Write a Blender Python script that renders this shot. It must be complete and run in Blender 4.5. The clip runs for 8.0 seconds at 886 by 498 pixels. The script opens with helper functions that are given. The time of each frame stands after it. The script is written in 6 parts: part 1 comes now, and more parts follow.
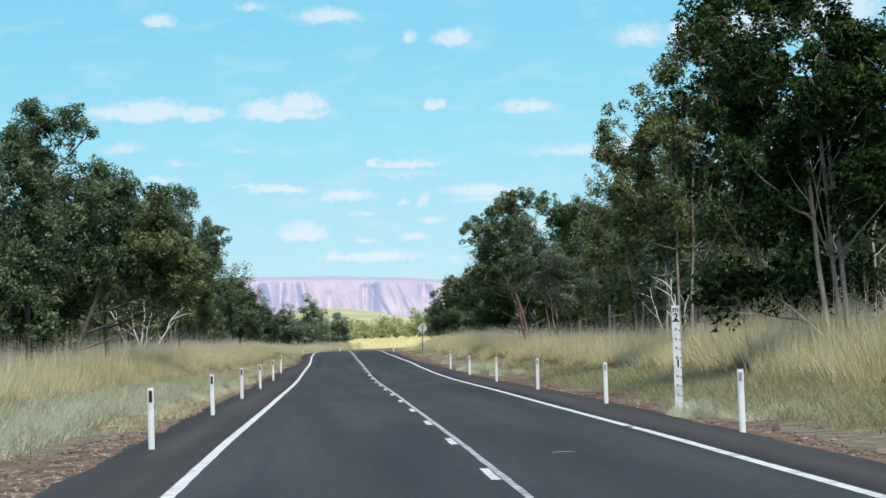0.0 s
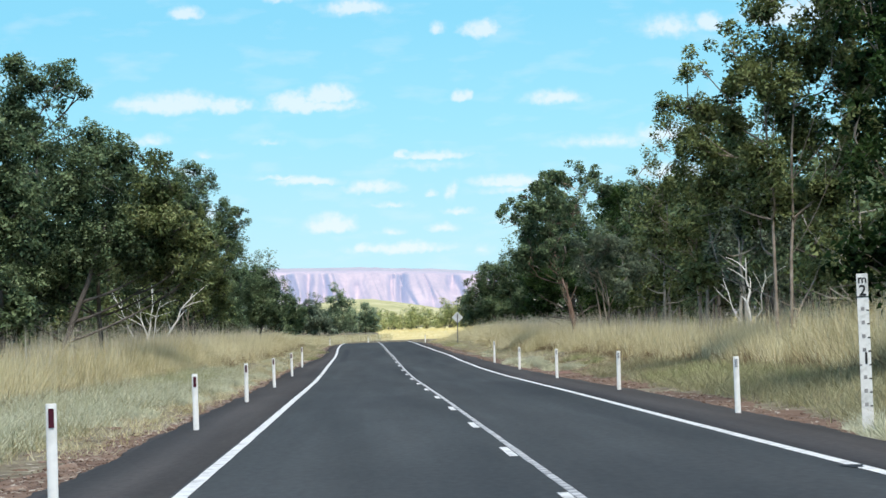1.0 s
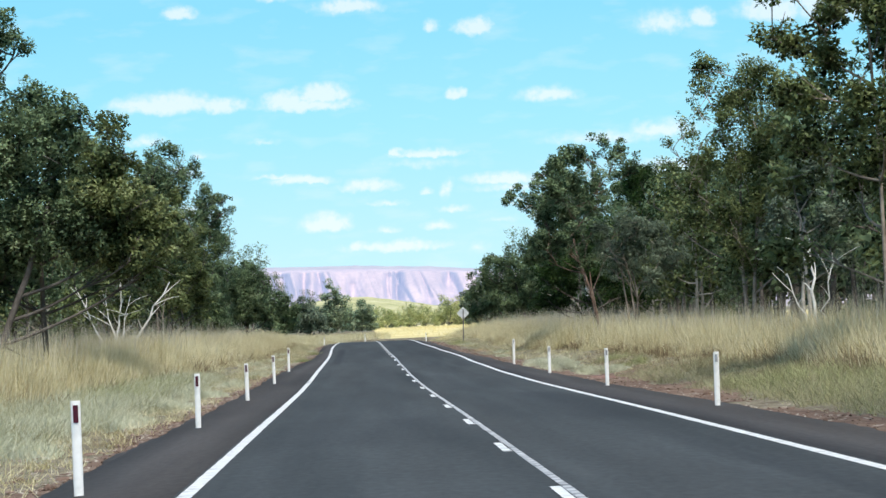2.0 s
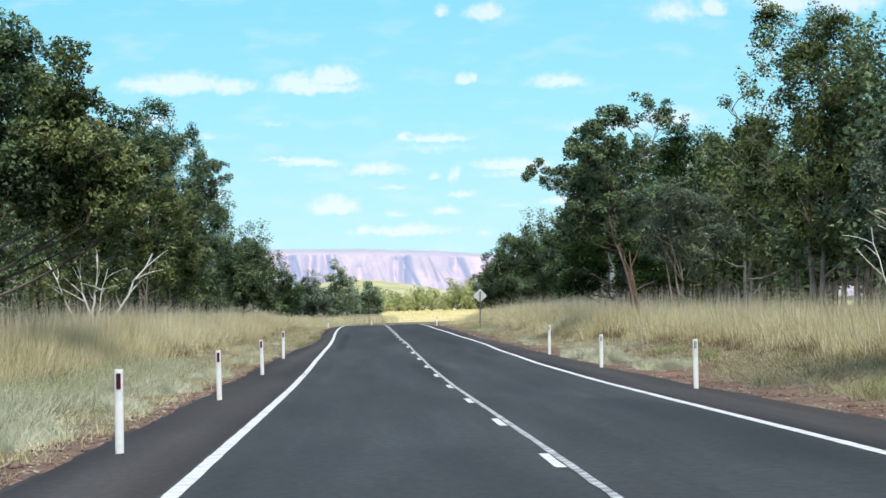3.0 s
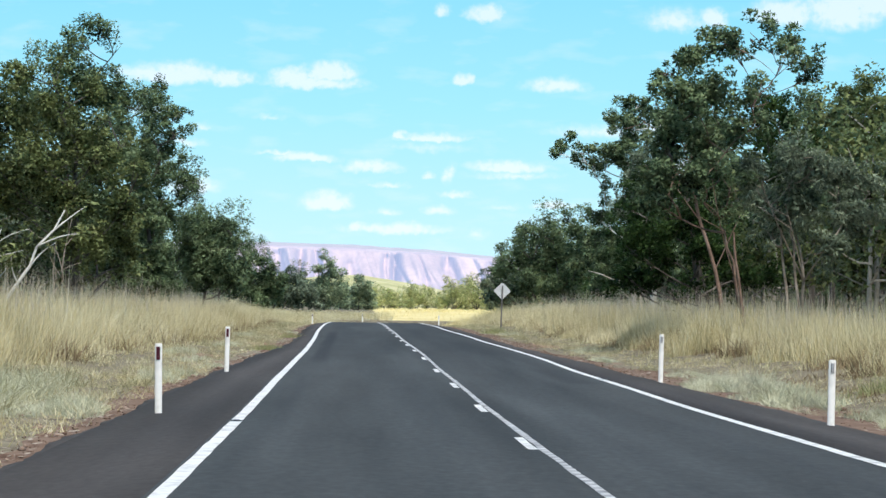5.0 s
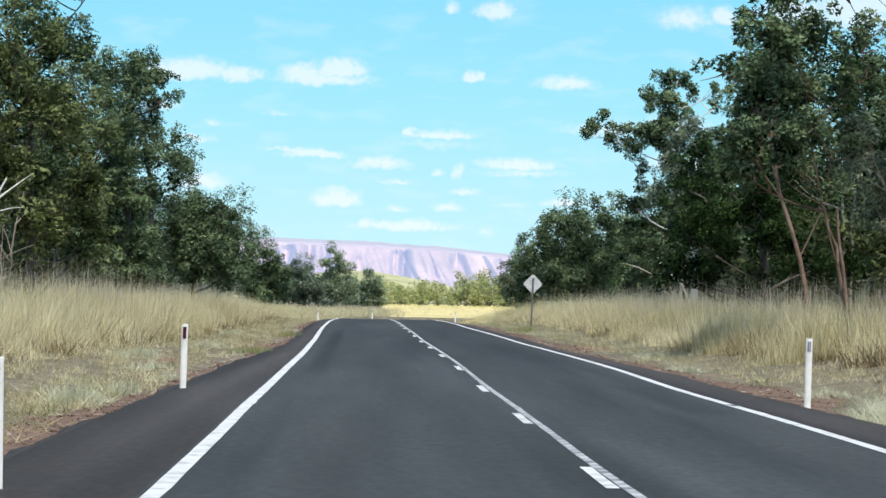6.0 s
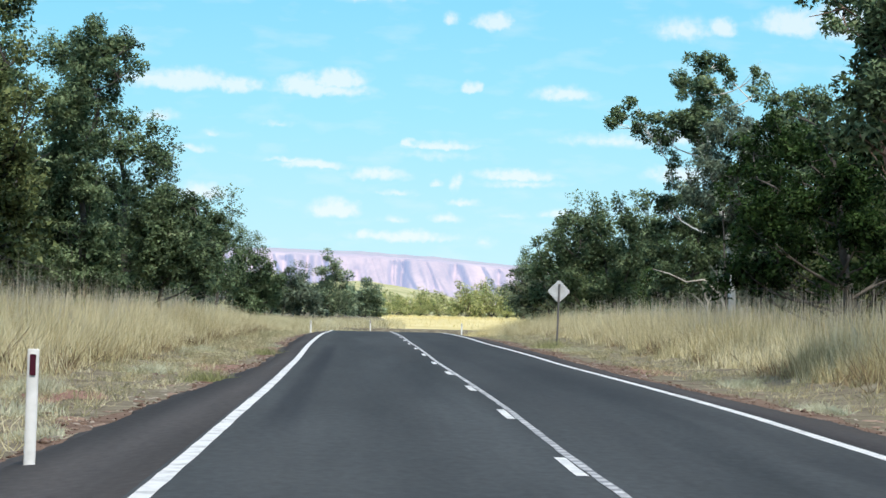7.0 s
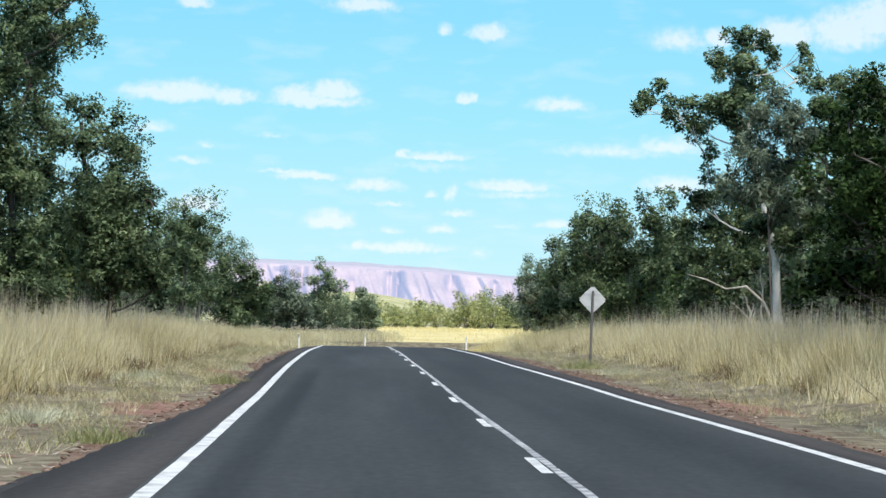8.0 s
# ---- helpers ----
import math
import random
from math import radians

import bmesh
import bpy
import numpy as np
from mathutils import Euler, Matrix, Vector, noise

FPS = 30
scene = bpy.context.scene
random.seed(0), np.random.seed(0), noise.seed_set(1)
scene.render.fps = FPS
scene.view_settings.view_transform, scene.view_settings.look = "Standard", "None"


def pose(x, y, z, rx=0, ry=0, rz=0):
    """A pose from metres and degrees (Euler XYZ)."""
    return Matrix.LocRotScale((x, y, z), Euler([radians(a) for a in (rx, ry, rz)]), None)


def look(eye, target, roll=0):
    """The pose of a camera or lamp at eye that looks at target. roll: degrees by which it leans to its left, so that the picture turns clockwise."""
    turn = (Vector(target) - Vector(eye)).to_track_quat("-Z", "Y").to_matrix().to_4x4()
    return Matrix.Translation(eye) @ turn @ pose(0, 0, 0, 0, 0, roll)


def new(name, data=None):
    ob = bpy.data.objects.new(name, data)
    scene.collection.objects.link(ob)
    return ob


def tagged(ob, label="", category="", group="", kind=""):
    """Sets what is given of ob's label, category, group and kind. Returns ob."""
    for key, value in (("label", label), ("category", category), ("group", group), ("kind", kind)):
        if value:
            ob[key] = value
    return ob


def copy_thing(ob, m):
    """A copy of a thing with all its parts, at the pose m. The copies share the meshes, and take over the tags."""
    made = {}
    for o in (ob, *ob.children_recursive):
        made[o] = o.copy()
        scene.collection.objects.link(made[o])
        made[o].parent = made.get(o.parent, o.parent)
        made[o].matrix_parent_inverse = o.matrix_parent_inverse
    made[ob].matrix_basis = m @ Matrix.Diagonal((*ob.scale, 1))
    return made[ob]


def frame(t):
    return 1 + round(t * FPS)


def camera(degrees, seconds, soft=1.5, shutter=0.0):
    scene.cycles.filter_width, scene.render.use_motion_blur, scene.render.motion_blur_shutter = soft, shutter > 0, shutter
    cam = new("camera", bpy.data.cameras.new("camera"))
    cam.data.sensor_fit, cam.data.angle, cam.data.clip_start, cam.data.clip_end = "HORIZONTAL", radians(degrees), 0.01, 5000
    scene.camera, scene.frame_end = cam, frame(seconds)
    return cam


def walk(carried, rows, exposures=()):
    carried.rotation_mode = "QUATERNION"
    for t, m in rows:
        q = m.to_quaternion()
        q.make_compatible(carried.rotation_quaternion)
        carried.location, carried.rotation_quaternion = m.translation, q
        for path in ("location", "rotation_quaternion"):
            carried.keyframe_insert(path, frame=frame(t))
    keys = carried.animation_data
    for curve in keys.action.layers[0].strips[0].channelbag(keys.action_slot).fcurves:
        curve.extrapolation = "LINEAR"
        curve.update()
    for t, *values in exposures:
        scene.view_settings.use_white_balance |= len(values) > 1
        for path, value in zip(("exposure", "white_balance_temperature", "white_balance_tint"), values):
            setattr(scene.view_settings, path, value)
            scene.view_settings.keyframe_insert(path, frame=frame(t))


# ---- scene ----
cam = camera(16.2, 8.0)
EXPOSURE = [(0, 0.03), (0.5, 0.1), (1, 0.16), (1.5, 0.2), (3, 0.23), (4.5, 0.25), (6, 0.2), (7, 0.18), (8, 0.18)]
PATH = [
    (0, (-1.928, 2.666, 1.598), (-1.855, 4.664, 1.656), -1.8),
    (0.5, (-1.938, 13.667, 1.576), (-1.886, 15.666, 1.622), -1.8),
    (1, (-1.932, 23.751, 1.523), (-1.877, 25.749, 1.576), -1.9),
    (1.5, (-1.916, 35.624, 1.516), (-1.857, 37.622, 1.57), -2.6),
    (3, (-1.989, 67.395, 1.433), (-1.936, 69.394, 1.475), -1.4),
    (3.5, (-2.044, 78.226, 1.4), (-1.992, 80.225, 1.441), -0.7),
    (4, (-2.099, 89.124, 1.376), (-2.047, 91.123, 1.419), 0.1),
    (4.5, (-2.117, 100.536, 1.358), (-2.06, 102.535, 1.401), 0.6),
    (6, (-2.144, 132.796, 1.254), (-2.091, 134.795, 1.294), 1.2),
    (6.5, (-2.104, 143.862, 1.267), (-2.053, 145.861, 1.309), 1.3),
    (7, (-2.061, 154.951, 1.284), (-2.007, 156.95, 1.331), 1.3),
    (7.5, (-1.983, 166.406, 1.344), (-1.928, 168.405, 1.393), 1.1),
    (8, (-1.924, 177.249, 1.424), (-1.867, 179.247, 1.478), 1.1),
]
walk(cam, [(t, look(eye, target, roll)) for t, eye, target, roll in PATH], EXPOSURE)

# ---- light ----
SUN_EL, SUN_AZ = radians(54), radians(163)
sun = new("sun", bpy.data.lights.new("sun", "SUN"))
sun.data.energy, sun.data.angle, sun.data.color = 3.4, radians(20), (1.0, 0.93, 0.82)
TO_SUN = Vector((math.sin(SUN_AZ) * math.cos(SUN_EL), math.cos(SUN_AZ) * math.cos(SUN_EL), math.sin(SUN_EL)))
sun.matrix_basis = look((0, 0, 0), -TO_SUN)

# clouds: sideways, height, half width, half height (thousandths of the distance), thickness
CLOUDS_A = [
    (1.7, 104.6, 9.1, 2.7, 0.90), (-52.6, 104.3, 4.5, 2.2, 0.90), (-22.8, 108.6, 4.5, 1.8, 0.60), (42.2, 96.1, 5.1, 2.9, 1.00),
    (28.2, 97.1, 2.2, 2.2, 0.70), (102.9, 95.1, 8.2, 4.0, 0.70), (115.7, 95.9, 3.6, 3.6, 0.90), (138.5, 98.2, 9.1, 4.5, 1.00),
    (157.7, 99.0, 10.9, 7.2, 1.00), (168.7, 102.9, 10.9, 7.2, 1.00), (-58.3, 75.1, 13.6, 3.6, 1.00), (-66.5, 75.9, 9.1, 2.2, 0.80),
    (-40.2, 74.3, 7.2, 2.5, 0.90), (-20.3, 74.7, 6.3, 3.3, 1.00), (-7.7, 76.8, 7.2, 3.3, 1.00), (-13.0, 73.4, 12.7, 2.2, 0.90)
]
CLOUDS_B = [
    (35.0, 75.0, 2.5, 1.8, 0.90), (65.1, 73.6, 8.2, 2.5, 0.80), (-27.3, 62.6, 5.4, 1.4, 0.40), (-65.3, 63.6, 6.3, 2.2, 0.60),
    (-48.0, 59.0, 3.3, 1.3, 0.50), (-53.3, 53.9, 5.4, 1.4, 0.60), (15.4, 57.3, 2.2, 1.1, 0.90), (25.4, 56.4, 10.0, 1.4, 0.80),
    (21.8, 53.3, 16.3, 1.8, 0.35), (82.6, 59.1, 18.1, 2.5, 0.55), (100.8, 60.9, 9.1, 2.9, 0.80), (-15.3, 49.4, 8.2, 1.6, 0.90),
    (-23.4, 50.9, 7.2, 0.9, 0.60), (5.6, 46.6, 8.2, 2.2, 0.80), (50.1, 47.5, 10.9, 2.0, 0.90), (52.0, 44.8, 12.7, 1.4, 0.50)
]
CLOUDS_C = [
    (31.1, 44.4, 1.8, 3.3, 0.60), (24.7, 43.9, 1.8, 1.1, 0.60), (102.9, 48.6, 9.1, 2.9, 0.80), (-51.2, 39.6, 7.2, 2.9, 0.80),
    (-8.6, 34.8, 6.9, 3.1, 1.00), (33.0, 38.4, 4.5, 1.4, 0.70), (11.2, 40.9, 6.3, 1.1, 0.50), (27.7, 32.9, 4.5, 1.6, 0.70),
    (14.2, 26.8, 14.5, 1.8, 0.80), (1.5, 26.9, 2.7, 1.6, 0.80), (64.9, 35.5, 6.3, 1.6, 0.70), (47.6, 34.4, 5.4, 1.3, 0.40),
    (40.5, 25.5, 3.6, 2.2, 0.40), (11.4, 32.5, 4.5, 1.3, 0.50)
]


def build_world():
    world = bpy.data.worlds.new("world")
    scene.world = world
    world.use_nodes = True
    nt = world.node_tree
    N, L = nt.nodes.new, nt.links.new

    def math_node(op, a, b=None, c=None, clamp=False):
        n = N("ShaderNodeMath")
        n.operation, n.use_clamp = op, clamp
        for i, v in enumerate((a, b, c)):
            if v is None:
                continue
            if isinstance(v, (int, float)):
                n.inputs[i].default_value = v
            else:
                L(v, n.inputs[i])
        return n.outputs[0]

    def vec_node(op, a, b):
        n = N("ShaderNodeVectorMath")
        n.operation = op
        for i, v in enumerate((a, b)):
            if isinstance(v, tuple):
                n.inputs[i].default_value = v
            elif v is not None:
                L(v, n.inputs[i])
        return n

    sky = N("ShaderNodeTexSky")
    sky.sky_type, sky.sun_disc = "NISHITA", False
    sky.sun_elevation, sky.sun_rotation = SUN_EL, SUN_AZ
    sky.air_density, sky.dust_density, sky.ozone_density = 1.0, 0.4, 2.0
    tone = N("ShaderNodeMix")
    tone.data_type, tone.blend_type = "RGBA", "MULTIPLY"
    tone.inputs["Factor"].default_value = 1.0
    L(sky.outputs[0], tone.inputs["A"])
    tone.inputs["B"].default_value = (0.168, 0.156, 0.138, 1)
    tc = N("ShaderNodeTexCoord")
    sep = N("ShaderNodeSeparateXYZ")
    L(tc.outputs["Generated"], sep.inputs[0])
    x, y, z = sep.outputs
    # clear low sky: pale at the horizon, cyan above, handing over to the physical sky higher up
    ramp = N("ShaderNodeValToRGB")
    L(math_node("MULTIPLY", z, 1 / 0.3, clamp=True), ramp.inputs[0])
    e = ramp.color_ramp.elements
    e[0].position, e[0].color = 0.0, (0.61, 0.84, 0.91, 1)
    e[1].position, e[1].color = 1.0, (0.16, 0.47, 0.78, 1)
    for p, c in ((0.1, (0.48, 0.80, 0.92)), (0.22, (0.34, 0.74, 0.915)), (0.34, (0.25, 0.66, 0.89))):
        k = ramp.color_ramp.elements.new(p)
        k.color = (*c, 1)
    up = N("ShaderNodeMapRange")
    up.interpolation_type = "SMOOTHSTEP"
    L(z, up.inputs["Value"])
    up.inputs["From Min"].default_value, up.inputs["From Max"].default_value = 0.15, 0.6
    blue = N("ShaderNodeMix")
    blue.data_type = "RGBA"
    L(up.outputs[0], blue.inputs["Factor"])
    L(ramp.outputs[0], blue.inputs["A"])
    L(tone.outputs["Result"], blue.inputs["B"])
    # the low clouds ahead, in the plane of tangents
    ahead = math_node("MAXIMUM", y, 0.05)
    comb = N("ShaderNodeCombineXYZ")
    L(math_node("MULTIPLY", math_node("DIVIDE", x, ahead), 1000.0), comb.inputs[0])
    L(math_node("MULTIPLY", math_node("DIVIDE", z, ahead), 1000.0), comb.inputs[1])
    warp = N("ShaderNodeTexNoise")
    warp.inputs["Scale"].default_value, warp.inputs["Detail"].default_value = 0.22, 3.0
    L(comb.outputs[0], warp.inputs["Vector"])
    bent = vec_node("ADD", comb.outputs[0], vec_node("MULTIPLY", vec_node("SUBTRACT", warp.outputs["Color"], (0.5, 0.5, 0.5)).outputs[0], (6.5, 4.2, 0.0)).outputs[0]).outputs[0]
    total = None
    for u, v, a, b, w in CLOUDS_A + CLOUDS_B + CLOUDS_C:
        off = vec_node("MULTIPLY", vec_node("SUBTRACT", bent, (u, v, 0)).outputs[0], (0.58 / a, 0.56 / b, 0))
        # flat below, heaped above
        heap = vec_node("MAXIMUM", off.outputs[0], vec_node("MULTIPLY", off.outputs[0], (-1.0, -1.8, 0.0)).outputs[0])
        size = vec_node("LENGTH", heap.outputs[0], None).outputs["Value"]
        puff = math_node("MULTIPLY", math_node("SUBTRACT", 1.0, size, clamp=True), w)
        total = puff if total is None else math_node("MAXIMUM", total, puff)
    fine = N("ShaderNodeTexNoise")
    fine.inputs["Scale"].default_value, fine.inputs["Detail"].default_value = 0.45, 5.0
    L(comb.outputs[0], fine.inputs["Vector"])
    # thin veil and scattered wisps between the puffs
    wisp = N("ShaderNodeTexNoise")
    wisp.inputs["Scale"].default_value, wisp.inputs["Detail"].default_value = 0.05, 4.0
    L(vec_node("MULTIPLY", comb.outputs[0], (1.0, 3.0, 1.0)).outputs[0], wisp.inputs["Vector"])
    veil = N("ShaderNodeMapRange")
    L(wisp.outputs["Fac"], veil.inputs["Value"])
    veil.inputs["From Min"].default_value, veil.inputs["From Max"].default_value, veil.inputs["To Max"].default_value = 0.52, 0.8, 0.22
    dense = math_node("ADD", math_node("MULTIPLY", total, 1.75), math_node("MULTIPLY", math_node("SUBTRACT", fine.outputs["Fac"], 0.52), math_node("MULTIPLY", total, 2.6)))
    cover = N("ShaderNodeMapRange")
    cover.interpolation_type = "SMOOTHSTEP"
    L(dense, cover.inputs["Value"])
    cover.inputs["From Min"].default_value, cover.inputs["From Max"].default_value, cover.inputs["To Max"].default_value = 0.04, 1.15, 0.6
    mask = math_node("MULTIPLY", math_node("MAXIMUM", cover.outputs[0], veil.outputs[0]), math_node("GREATER_THAN", y, 0.2))
    mix = N("ShaderNodeMix")
    mix.data_type = "RGBA"
    L(mask, mix.inputs["Factor"])
    L(blue.outputs["Result"], mix.inputs["A"])
    mix.inputs["B"].default_value = (0.91, 0.91, 0.955, 1)
    L(mix.outputs["Result"], nt.nodes["Background"].inputs[0])
    nt.nodes["Background"].inputs[1].default_value = 1.0


build_world()


# ---- materials ----
def material(name, colours, rough=0.9, scale=1.0, grain=30.0, bump=0.0, per="noise", spec=0.3, translucent=0.0, coord="Object", detail=4.0, bumpscale=None, stretch=(1, 1, 1), island=0.45):
    """Principled surface whose colour runs through `colours` by noise, by piece or by island."""
    m = bpy.data.materials.new(name)
    m.use_nodes = True
    nt = m.node_tree
    N, L = nt.nodes.new, nt.links.new
    b = nt.nodes["Principled BSDF"]
    b.inputs["Roughness"].default_value = rough
    b.inputs["Specular IOR Level"].default_value = spec
    tc = N("ShaderNodeTexCoord")
    big = N("ShaderNodeTexNoise")
    big.inputs["Scale"].default_value, big.inputs["Detail"].default_value = scale, detail
    mp = N("ShaderNodeMapping")
    mp.inputs["Scale"].default_value = stretch
    L(tc.outputs[coord], mp.inputs[0])
    L(mp.outputs[0], big.inputs["Vector"])
    small = N("ShaderNodeTexNoise")
    small.inputs["Scale"].default_value, small.inputs["Detail"].default_value = grain, 3.0
    L(tc.outputs[coord], small.inputs["Vector"])
    add = N("ShaderNodeMath")
    add.operation = "MULTIPLY_ADD"
    L(small.outputs["Fac"], add.inputs[0])
    add.inputs[1].default_value = 0.5
    if per == "island":
        geo = N("ShaderNodeNewGeometry")
        half = N("ShaderNodeMath")
        half.operation = "MULTIPLY_ADD"
        L(geo.outputs["Random Per Island"], half.inputs[0])
        half.inputs[1].default_value = island
        L(big.outputs["Fac"], half.inputs[2])
        sub = N("ShaderNodeMath")
        sub.operation = "SUBTRACT"
        L(half.outputs[0], sub.inputs[0])
        sub.inputs[1].default_value = 0.245 + island / 2
        L(sub.outputs[0], add.inputs[2])
    else:
        sub = N("ShaderNodeMath")
        sub.operation = "SUBTRACT"
        L(big.outputs["Fac"], sub.inputs[0])
        sub.inputs[1].default_value = 0.25
        L(sub.outputs[0], add.inputs[2])
    ramp = N("ShaderNodeValToRGB")
    L(add.outputs[0], ramp.inputs[0])
    el = ramp.color_ramp.elements
    n = len(colours)
    el[0].position, el[1].position = 0.25, 0.75
    el[0].color, el[1].color = (*colours[0], 1), (*colours[-1], 1)
    for i in range(1, n - 1):
        el.new(0.25 + 0.5 * i / (n - 1)).color = (*colours[i], 1)
    L(ramp.outputs[0], b.inputs["Base Color"])
    if bump:
        bp = N("ShaderNodeBump")
        bp.inputs["Strength"].default_value = bump
        bp.inputs["Distance"].default_value = 0.02 if bumpscale is None else bumpscale
        L(small.outputs["Fac"], bp.inputs["Height"])
        L(bp.outputs[0], b.inputs["Normal"])
    if translucent:
        tr = N("ShaderNodeBsdfTranslucent")
        L(ramp.outputs[0], tr.inputs[0])
        ms = N("ShaderNodeMixShader")
        ms.inputs[0].default_value = translucent
        L(b.outputs[0], ms.inputs[1])
        L(tr.outputs[0], ms.inputs[2])
        L(ms.outputs[0], nt.nodes["Material Output"].inputs["Surface"])
    return m


def asphalt(name, base, warm, patchy, tracks=(), dark_areas=()):
    """Chip seal: pale and dark stones, long wheel-path streaks, soft staining and broad darker stretches."""
    m = material(name, [tuple(c * 0.62 for c in base), base, tuple(c * 1.38 for c in base)], rough=0.85, scale=0.9, grain=11.0, bump=0.3, spec=0.25, stretch=(1, 0.04, 1))
    nt = m.node_tree
    N, L = nt.nodes.new, nt.links.new
    b = nt.nodes["Principled BSDF"]
    src = b.inputs["Base Color"].links[0].from_socket
    tc = N("ShaderNodeTexCoord")
    mp = N("ShaderNodeMapping")
    mp.inputs["Scale"].default_value = (1.6, 0.035, 1.0)
    L(tc.outputs["Object"], mp.inputs[0])
    st = N("ShaderNodeTexNoise")
    st.inputs["Scale"].default_value, st.inputs["Detail"].default_value = 1.0, 5.0
    L(mp.outputs[0], st.inputs["Vector"])
    rg = N("ShaderNodeMapRange")
    L(st.outputs["Fac"], rg.inputs["Value"])
    rg.inputs["From Min"].default_value, rg.inputs["From Max"].default_value = 0.3, 0.7
    rg.inputs["To Min"].default_value, rg.inputs["To Max"].default_value = 1.0 - patchy, 1.0 + patchy
    mx = N("ShaderNodeMix")
    mx.data_type, mx.blend_type = "RGBA", "MULTIPLY"
    mx.inputs["Factor"].default_value = 1.0
    L(src, mx.inputs["A"])
    L(rg.outputs[0], mx.inputs["B"])
    tint = N("ShaderNodeMix")
    tint.data_type, tint.blend_type = "RGBA", "MIX"
    dust = N("ShaderNodeTexNoise")
    dust.inputs["Scale"].default_value, dust.inputs["Detail"].default_value = 0.12, 6.0
    dm = N("ShaderNodeMapping")
    dm.inputs["Scale"].default_value = (4.0, 0.12, 1.0)
    L(tc.outputs["Object"], dm.inputs[0])
    L(dm.outputs[0], dust.inputs["Vector"])
    dr = N("ShaderNodeMapRange")
    L(dust.outputs["Fac"], dr.inputs["Value"])
    dr.inputs["From Min"].default_value, dr.inputs["From Max"].default_value, dr.inputs["To Max"].default_value = 0.45, 0.8, 0.5
    L(dr.outputs[0], tint.inputs["Factor"])
    L(mx.outputs["Result"], tint.inputs["A"])
    tint.inputs["B"].default_value = (*warm, 1)
    out = tint.outputs["Result"]
    # bitumen bled dark along the wheel paths, broken up lengthwise
    sep = N("ShaderNodeSeparateXYZ")
    L(tc.outputs["Object"], sep.inputs[0])
    for x0, width, depth, seed in tracks:
        pm = N("ShaderNodeMapping")
        pm.inputs["Scale"].default_value, pm.inputs["Location"].default_value = (1.6, 0.022, 1.0), (seed, seed, 0)
        L(tc.outputs["Object"], pm.inputs[0])
        pn = N("ShaderNodeTexNoise")
        pn.inputs["Scale"].default_value, pn.inputs["Detail"].default_value = 1.0, 6.0
        L(pm.outputs[0], pn.inputs["Vector"])
        gate = N("ShaderNodeMapRange")
        gate.interpolation_type = "SMOOTHSTEP"
        L(pn.outputs["Fac"], gate.inputs["Value"])
        gate.inputs["From Min"].default_value, gate.inputs["From Max"].default_value, gate.inputs["To Max"].default_value = 0.47, 0.62, depth
        away = N("ShaderNodeMath")
        away.operation = "SUBTRACT"
        L(sep.outputs[0], away.inputs[0])
        away.inputs[1].default_value = x0
        dist = N("ShaderNodeMath")
        dist.operation = "ABSOLUTE"
        L(away.outputs[0], dist.inputs[0])
        near = N("ShaderNodeMapRange")
        near.interpolation_type = "SMOOTHSTEP"
        L(dist.outputs[0], near.inputs["Value"])
        near.inputs["From Min"].default_value, near.inputs["From Max"].default_value = 0.05, width
        near.inputs["To Min"].default_value, near.inputs["To Max"].default_value = 1.0, 0.0
        amount = N("ShaderNodeMath")
        amount.operation = "MULTIPLY"
        L(gate.outputs[0], amount.inputs[0])
        L(near.outputs[0], amount.inputs[1])
        dark = N("ShaderNodeMix")
        dark.data_type = "RGBA"
        L(amount.outputs[0], dark.inputs["Factor"])
        L(out, dark.inputs["A"])
        dark.inputs["B"].default_value = (0.03, 0.033, 0.038, 1)
        out = dark.outputs["Result"]
    # bled-bitumen staining and broad darker stretches: centre, half width, from, to, depth
    for x0, width, y0, y1, depth in dark_areas:
        mid, half = (y0 + y1) / 2, (y1 - y0) / 2
        factors = []
        for axis, c, w in ((0, x0, width), (1, mid, half)):
            away = N("ShaderNodeMath")
            away.operation = "SUBTRACT"
            L(sep.outputs[axis], away.inputs[0])
            away.inputs[1].default_value = c
            dist = N("ShaderNodeMath")
            dist.operation = "ABSOLUTE"
            L(away.outputs[0], dist.inputs[0])
            near = N("ShaderNodeMapRange")
            near.interpolation_type = "SMOOTHSTEP"
            L(dist.outputs[0], near.inputs["Value"])
            near.inputs["From Min"].default_value, near.inputs["From Max"].default_value = w * (0.25 if axis == 0 else 0.7), w
            near.inputs["To Min"].default_value, near.inputs["To Max"].default_value = 1.0, 0.0
            factors.append(near.outputs[0])
        both = N("ShaderNodeMath")
        both.operation = "MULTIPLY"
        L(factors[0], both.inputs[0])
        L(factors[1], both.inputs[1])
        rag = N("ShaderNodeMath")
        rag.operation = "MULTIPLY"
        L(both.outputs[0], rag.inputs[0])
        L(st.outputs["Fac"], rag.inputs[1])
        amount = N("ShaderNodeMath")
        amount.operation = "MULTIPLY"
        L(rag.outputs[0], amount.inputs[0])
        amount.inputs[1].default_value = depth * 2
        dark = N("ShaderNodeMix")
        dark.data_type = "RGBA"
        L(amount.outputs[0], dark.inputs["Factor"])
        L(out, dark.inputs["A"])
        dark.inputs["B"].default_value = (0.028, 0.03, 0.034, 1)
        out = dark.outputs["Result"]
    # broad soft mottling of the seal
    mm = N("ShaderNodeMapping")
    mm.inputs["Scale"].default_value = (0.9, 0.16, 1.0)
    L(tc.outputs["Object"], mm.inputs[0])
    mo = N("ShaderNodeTexNoise")
    mo.inputs["Scale"].default_value, mo.inputs["Detail"].default_value = 1.0, 6.0
